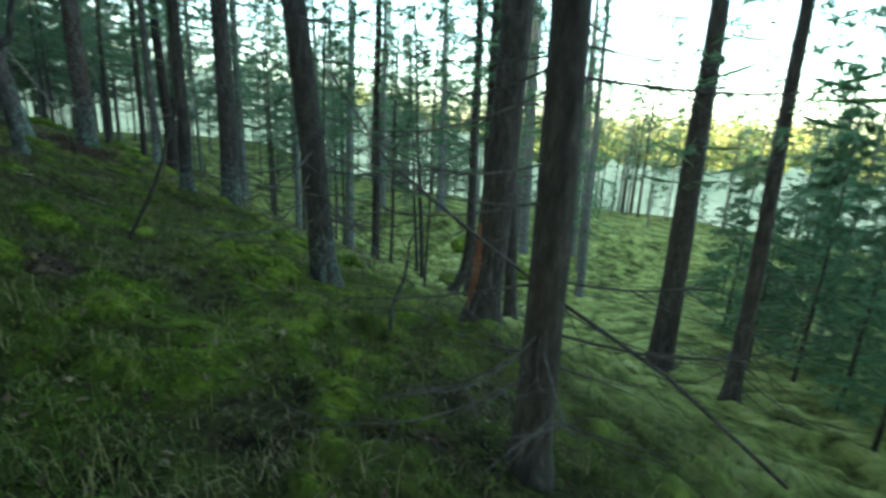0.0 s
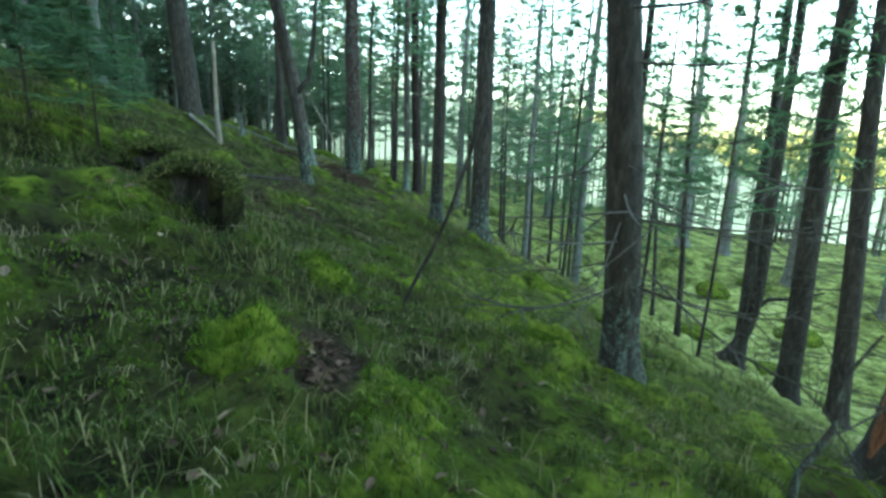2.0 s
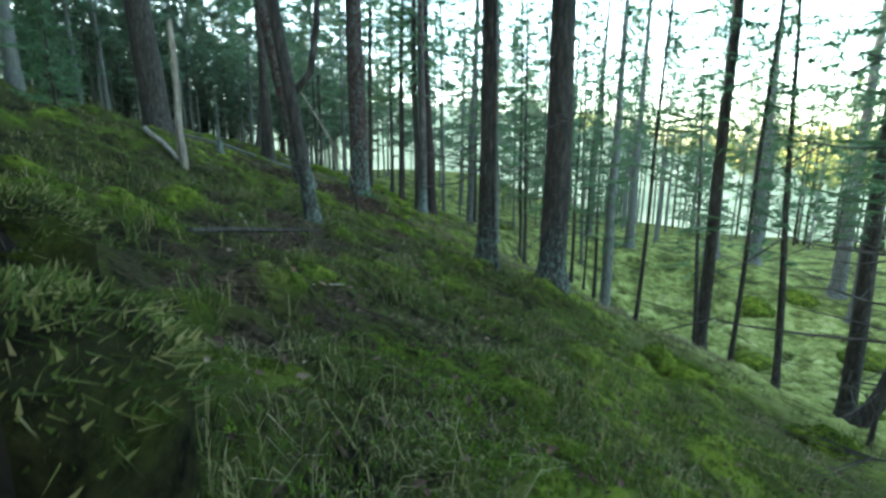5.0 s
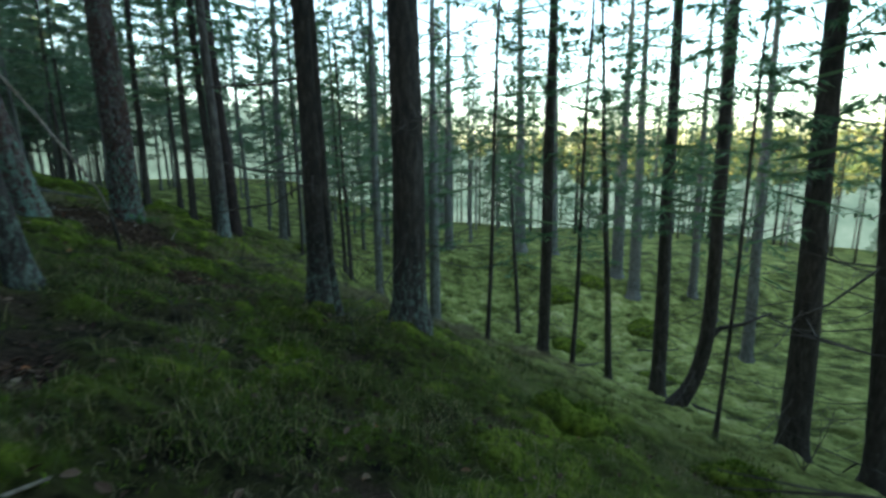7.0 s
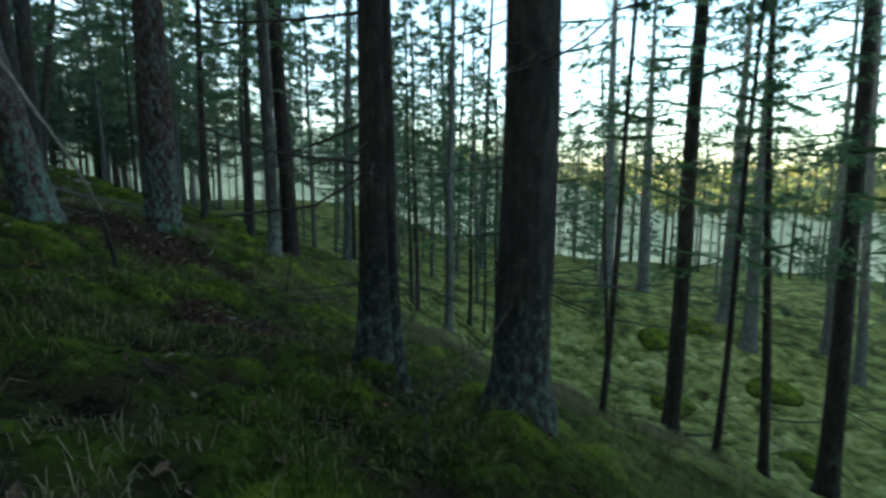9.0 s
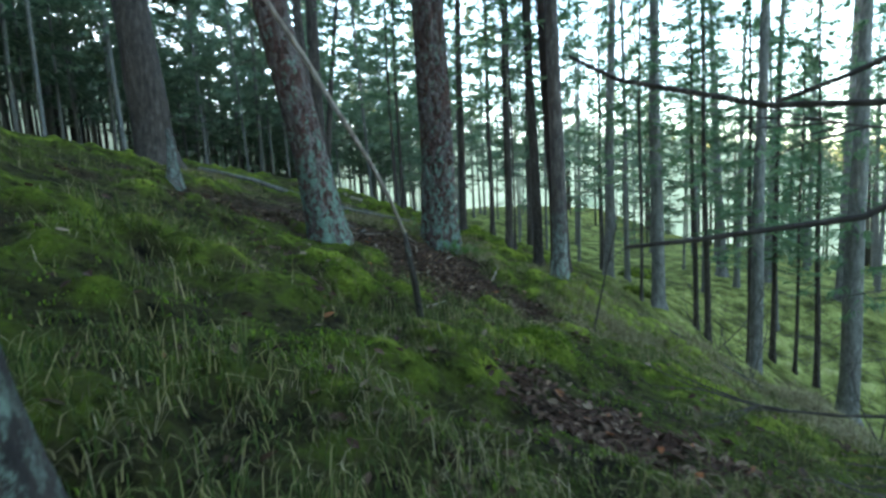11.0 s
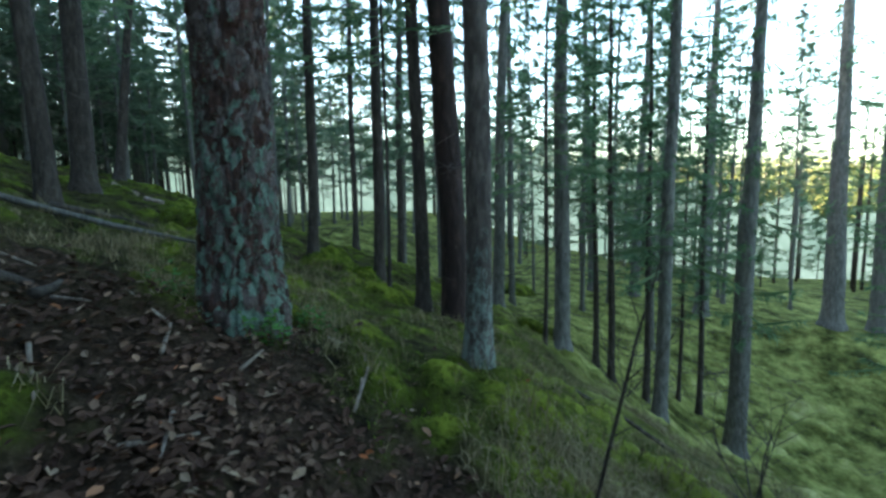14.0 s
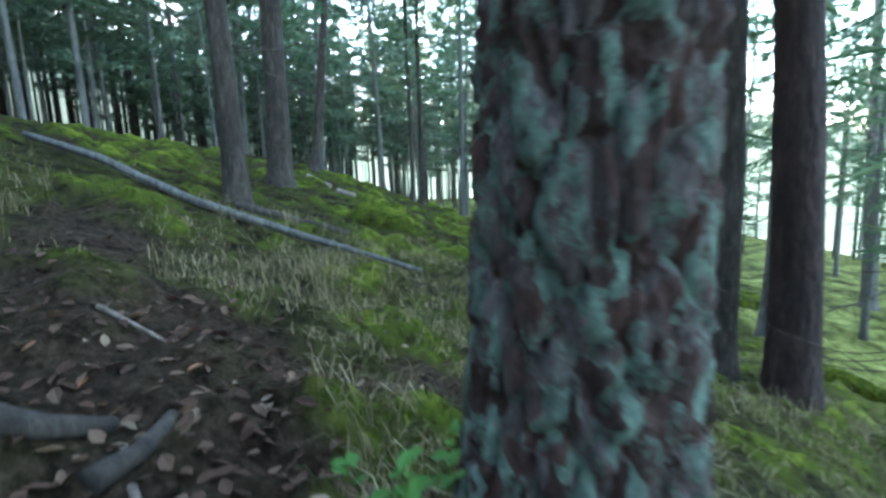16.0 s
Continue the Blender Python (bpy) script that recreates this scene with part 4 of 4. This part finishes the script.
def moss_mound(x, y, r, h, label="rounded moss cushion on the forest floor"):
    """A lumpy cushion of moss bristling with sprigs."""
    rnd = random.Random(int(x * 50 + y * 7))
    thing = tagged(new("moss_mound"), label, "moss mound", "moss mounds")
    z0 = ground_z(x, y)
    thing.location = (x, y, z0)
    verts, faces, rings, sides = [], [], 9, 22
    for k in range(rings + 1):
        t = k / rings
        for s in range(sides):
            a = 2 * math.pi * s / sides
            q = r * math.sin(t * math.pi / 2) * (1 + 0.22 * noise.noise((math.cos(a) * 1.5 + x, math.sin(a) * 1.5 + y, t)))
            px, py = q * math.cos(a), q * math.sin(a)
            lift = h * math.cos(t * math.pi / 2) * (1 + 0.35 * noise.noise((px * 5 + x, py * 5 + y, 2)))
            verts.append((px, py, ground_z(x + px, y + py) - z0 - 0.04 + lift))
    for k in range(rings):
        faces += [(k * sides + s, k * sides + (s + 1) % sides, (k + 1) * sides + (s + 1) % sides, (k + 1) * sides + s) for s in range(sides)]
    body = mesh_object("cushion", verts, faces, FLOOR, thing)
    # moss colour brightens from the rim to the top
    dome_tone = body.data.attributes.new("cushion", "FLOAT", "POINT")
    dome_tone.data.foreach_set("value", [0.35 + 0.5 * math.cos(k / rings * math.pi / 2) for k in range(rings + 1) for s in range(sides)])
    sv, sf = [], []
    for _ in range(int(2600 * r)):
        v = Vector(verts[rnd.randrange(len(verts))]) + Vector((rnd.uniform(-0.05, 0.05) * r, rnd.uniform(-0.05, 0.05) * r, 0))
        way = Vector((v.x / r * 0.6 + rnd.uniform(-0.5, 0.5), v.y / r * 0.6 + rnd.uniform(-0.5, 0.5), 1)).normalized() * rnd.uniform(0.025, 0.06)
        side = way.cross(Vector((rnd.uniform(-1, 1), rnd.uniform(-1, 1), 0.2))).normalized() * 0.006
        o = len(sv)
        sv += [v - side, v + side, v + way]
        sf.append((o, o + 1, o + 2))
    tagged(mesh_object("moss_fur", sv, sf, MOSS, thing, False), kind="stuff")


for mound in ((-4.02, 4.92, 0.26, 0.2), (-3.1, 10.6, 0.55, 0.28), (-1.75, 9.8, 0.4, 0.24), (-12.4, 35.0, 1.0, 0.5), (2.2, 31.5, 0.9, 0.4), (4.5, 33.0, 0.8, 0.35), (5.5, 27.5, 1.0, 0.4), (1.2, 26.0, 0.8, 0.35), (-2.5, 21.5, 0.6, 0.3), (3.2, 21.5, 0.8, 0.35),
              (-13.6, 20.7, 0.5, 0.3), (-13.0, 21.0, 0.32, 0.22), (-16.1, 20.2, 0.6, 0.4), (-3.3, 3.3, 0.3, 0.12), (-2.6, 3.9, 0.3, 0.1), (-10.1, 24.6, 0.6, 0.3),
              (-8.9, 13.6, 0.4, 0.12), (-6.0, 9.9, 0.35, 0.12), (-2.3, 6.3, 0.4, 0.12)):
    moss_mound(*mound)


def root_mound(x, y, r, h, facing, seed):
    """A mossy hump over an old root plate: its cap overhangs an earthy hollow, painted dark for shade, with bare roots
    in it.
    """
    rnd = random.Random(seed)
    thing = tagged(new("root_mound"), "mossy hummock undercut by a dark hollow with roots", "mound", "root mounds")
    z0 = ground_z(x, y)
    thing.location = (x, y, z0)
    rings, sides = 14, 36
    grid, fur, bare = [], [], []
    for k in range(rings + 1):
        t = k / rings
        for q in range(sides):
            a = 2 * math.pi * q / sides
            opened = float(ease(0.76, 0.97, math.cos(a - facing) + 0.12 * noise.noise((q * 0.8, k * 0.4, seed))))
            lip = 0.48 + 0.16 * noise.noise((q * 0.55, seed, 3))
            under = opened * float(ease(lip, lip + 0.14, t))
            wide = r * math.sin(min(t * 1.25, 1) * math.pi / 2) * (1 + 0.22 * noise.noise((math.cos(a) * 2 + x, math.sin(a) * 2 + y, t * 2))) * (1 - 0.62 * under)
            px, py = wide * math.cos(a), wide * math.sin(a)
            lift = h * (math.cos(t * math.pi / 2) + 0.12 * noise.noise((px * 7, py * 7, seed)))
            low = ground_z(x + px, y + py) - z0 - 0.06
            grid.append((px, py, max(lift, low) if t < 0.95 else low))
            bare.append(under)
            if under < 0.15 and t < 0.8:
                fur.append(Vector(grid[-1]))
    cap, soil = [], []
    for k in range(rings):
        for q in range(sides):
            face = (k * sides + q, k * sides + (q + 1) % sides, (k + 1) * sides + (q + 1) % sides, (k + 1) * sides + q)
            (soil if sum(bare[v] for v in face) > 1.2 else cap).append(face)
    kept = sorted({v for face in cap for v in face})
    place = {v: k for k, v in enumerate(kept)}
    body = mesh_object("moss_cap", [grid[v] for v in kept], [tuple(place[v] for v in face) for face in cap], FLOOR, thing)
    # cap colour brightens towards its top
    dome_tone = body.data.attributes.new("cushion", "FLOAT", "POINT")
    dome_tone.data.foreach_set("value", [0.02 + 0.22 * (1 - v // sides / rings) for v in kept])
    used = sorted({v for face in soil for v in face})
    order = {v: k for k, v in enumerate(used)}
    mesh_object("soil_face", [grid[v] for v in used], [tuple(order[v] for v in face) for face in soil], SHADED_SOIL, thing, True, "bare earth under the moss, painted dark for shade")
    for k in range(5):
        a = facing + rnd.uniform(-0.5, 0.5)
        top = Vector((math.cos(a), math.sin(a), 0)) * r * 0.92 + Vector((0, 0, h * rnd.uniform(0.35, 0.6)))
        end = Vector((math.cos(a + rnd.uniform(-0.3, 0.3)), math.sin(a), 0)) * r * rnd.uniform(0.6, 1.1) + Vector((0, 0, h * rnd.uniform(0.0, 0.2)))
        bow = (top + end) / 2 + Vector((rnd.uniform(-0.06, 0.06), rnd.uniform(-0.06, 0.06), -0.03))
        mesh_object("root", *tube([top, bow, end], [0.004, 0.003, 0.0015], 5), DEAD_WOOD, thing)
    sv, sf = [], []
    for _ in range(int(7500 * r)):
        v = rnd.choice(fur) + Vector((rnd.uniform(-0.05, 0.05), rnd.uniform(-0.05, 0.05), rnd.uniform(-0.01, 0.01)))
        grass = rnd.random() < 0.3
        way = Vector((v.x / r + rnd.uniform(-0.6, 0.6), v.y / r + rnd.uniform(-0.6, 0.6), 0.35 if grass else 0.9)).normalized() * (rnd.uniform(0.06, 0.15) if grass else rnd.uniform(0.025, 0.06))
        side = way.cross(Vector((rnd.uniform(-1, 1), rnd.uniform(-1, 1), 0.2))).normalized() * (0.003 if grass else 0.006)
        o = len(sv)
        sv += [v - side, v + side, v + way - Vector((0, 0, 0.05 if grass else 0))]
        sf.append((o, o + 1, o + 2))
    tagged(mesh_object("moss_fur", sv, sf, BLADES, thing, False), kind="stuff")


root_mound(-5.08, 4.48, 0.36, 0.42, radians(-50), 1)
root_mound(-6.55, 5.15, 0.36, 0.34, radians(-45), 2)


def low_conifer(x, y, tall, label="young spruce green down to the ground", low=0.1, wide=1.0):
    thing = tagged(new("young_spruce"), label, "tree", "young spruces")
    z = ground_z(x, y)
    thing.location = (x, y, z)
    mesh_object("trunk", *tube([(0, 0, -0.3), (0.01 * tall, 0, tall * 0.5), (0.03, 0, tall)], [min(0.05, tall * 0.012), min(0.03, tall * 0.009), 0.006], 7), SPRUCE_BARK, thing)
    crown = new("crown", YOUNG)
    crown.parent, crown.location = thing, (0, 0, tall * low)
    crown.scale = (tall * wide / 5, tall * wide / 5, tall * (1 - low) / 5)


YOUNG = crown_mesh(77, 5.0, 90, 46, 1.5)
for at in ((8.1, 8.0, 4.2), (6.9, 6.1, 3.4), (10.5, 9.5, 5), (9.5, 12.5, 4.5), (12.5, 14.5, 5.5), (-11.6, 8.3, 1.7), (-12.4, 7.6, 2.4), (13.5, 18, 5), (11.5, 4.5, 4), (16, 24, 6), (11.0, 12.5, 7.5), (13.5, 9.5, 8.5), (9.0, 10.2, 6.0), (15.5, 14.0, 9.0), (12.0, 17.5, 7.0), (17.0, 19.5, 9.0), (10.8, 6.6, 6.0), (-15.5, 10.4, 3)):
    low_conifer(*at)


for at in ((-6.95, 4.80, 1.2), (-7.25, 4.35, 1.3), (-8.6, 5.6, 1.7)):
    low_conifer(*at, "spindly spruce sapling with flat green fronds", 0.35, 1.9)


def thicket():
    """Young spruces closing the valley floor behind the tall stems."""
    rnd = random.Random(31)
    for _ in range(18):
        x, y = rnd.uniform(-16, 34), rnd.uniform(44, 66)
        if y > 40 + abs(x - 6) * 0.2:
            low_conifer(x, y, rnd.uniform(3, 7.5), "young spruce in the thicket on the valley floor")


thicket()


def bark_scar(thing, r):
    """Orange bared wood on the foot of the leaning spruce, wrapped on its bark."""
    verts, faces, cols = [], [], 9
    for k in range(13):
        u = 0.25 + k * 0.11
        wide = 0.55 * math.sin(math.pi * (k + 0.6) / 13.4) * (1 + 0.25 * noise.noise((k * 0.7, 0, 4)))
        cx, cy = trunk_line(0.045, -0.015, (0, 0, 1), u)
        q = r * ((1 - 0.72 * u / TALL) + 0.44 * math.exp(-u / 0.22)) * 1.03
        for s in range(cols):
            a = radians(205) + wide * (s / (cols - 1) - 0.5) * 2 + 0.1 * noise.noise((k, s, 0))
            edge = 0.93 if s in (0, cols - 1) else 1.0
            verts.append((cx + q * edge * math.cos(a), cy + q * edge * math.sin(a), u))
        if k:
            o = (k - 1) * cols
            faces += [(o + s, o + s + 1, o + cols + s + 1, o + cols + s) for s in range(cols - 1)]
    mesh_object("bark_scar", verts, faces, SCAR_WOOD, thing, True, "orange bared wood where bark is gone")


bark_scar(leaning, 0.49 / 2)


def leafy_herb(x, y, r):
    """A low green plant: short stalks with rounded leaves."""
    rnd = random.Random(int(x * 90))
    thing = tagged(new("leafy_herb"), "low bright green leafy plant at a pine's foot", "plant")
    z0 = ground_z(x, y)
    thing.location = (x, y, z0)
    for _ in range(16):
        a, q = rnd.uniform(0, 6.28), r * rnd.random()
        px, py, h = q * math.cos(a), q * math.sin(a), rnd.uniform(0.08, 0.24)
        foot = ground_z(x + px, y + py) - z0
        top = Vector((px + rnd.uniform(-0.05, 0.05), py + rnd.uniform(-0.05, 0.05), foot + h))
        mesh_object("stalk", *tube([(px, py, foot - 0.02), top], [0.003, 0.002], 4), MOSS, thing)
        for k in range(4):
            m = Matrix.Translation(top - Vector((0, 0, 0.03 * k))) @ Euler((rnd.uniform(-0.5, 0.5), rnd.uniform(-0.5, 0.5), rnd.uniform(0, 6.28))).to_matrix().to_4x4()
            s = rnd.uniform(0.018, 0.034)
            shape = [(0, 0, 0), (0.6, 0.55, 0.15), (1.4, 0.6, 0.1), (2.0, 0, -0.2), (1.4, -0.6, 0.1), (0.6, -0.55, 0.15)]
            mesh_object("leaf", [m @ Vector((p * s, q2 * s, w * s)) for p, q2, w in shape], [(0, 1, 2, 3), (0, 3, 4, 5)], HERB, thing, False)


HERB = leaf_material("herb_leaves", [(0.0, (0.03, 0.09, 0.02)), (1.0, (0.07, 0.17, 0.04))], 0.55, 0.3)
for at in ((-11.12, 15.81, 0.20), (-11.75, 15.69, 0.20), (-11.19, 16.45, 0.20)):
    leafy_herb(*at)
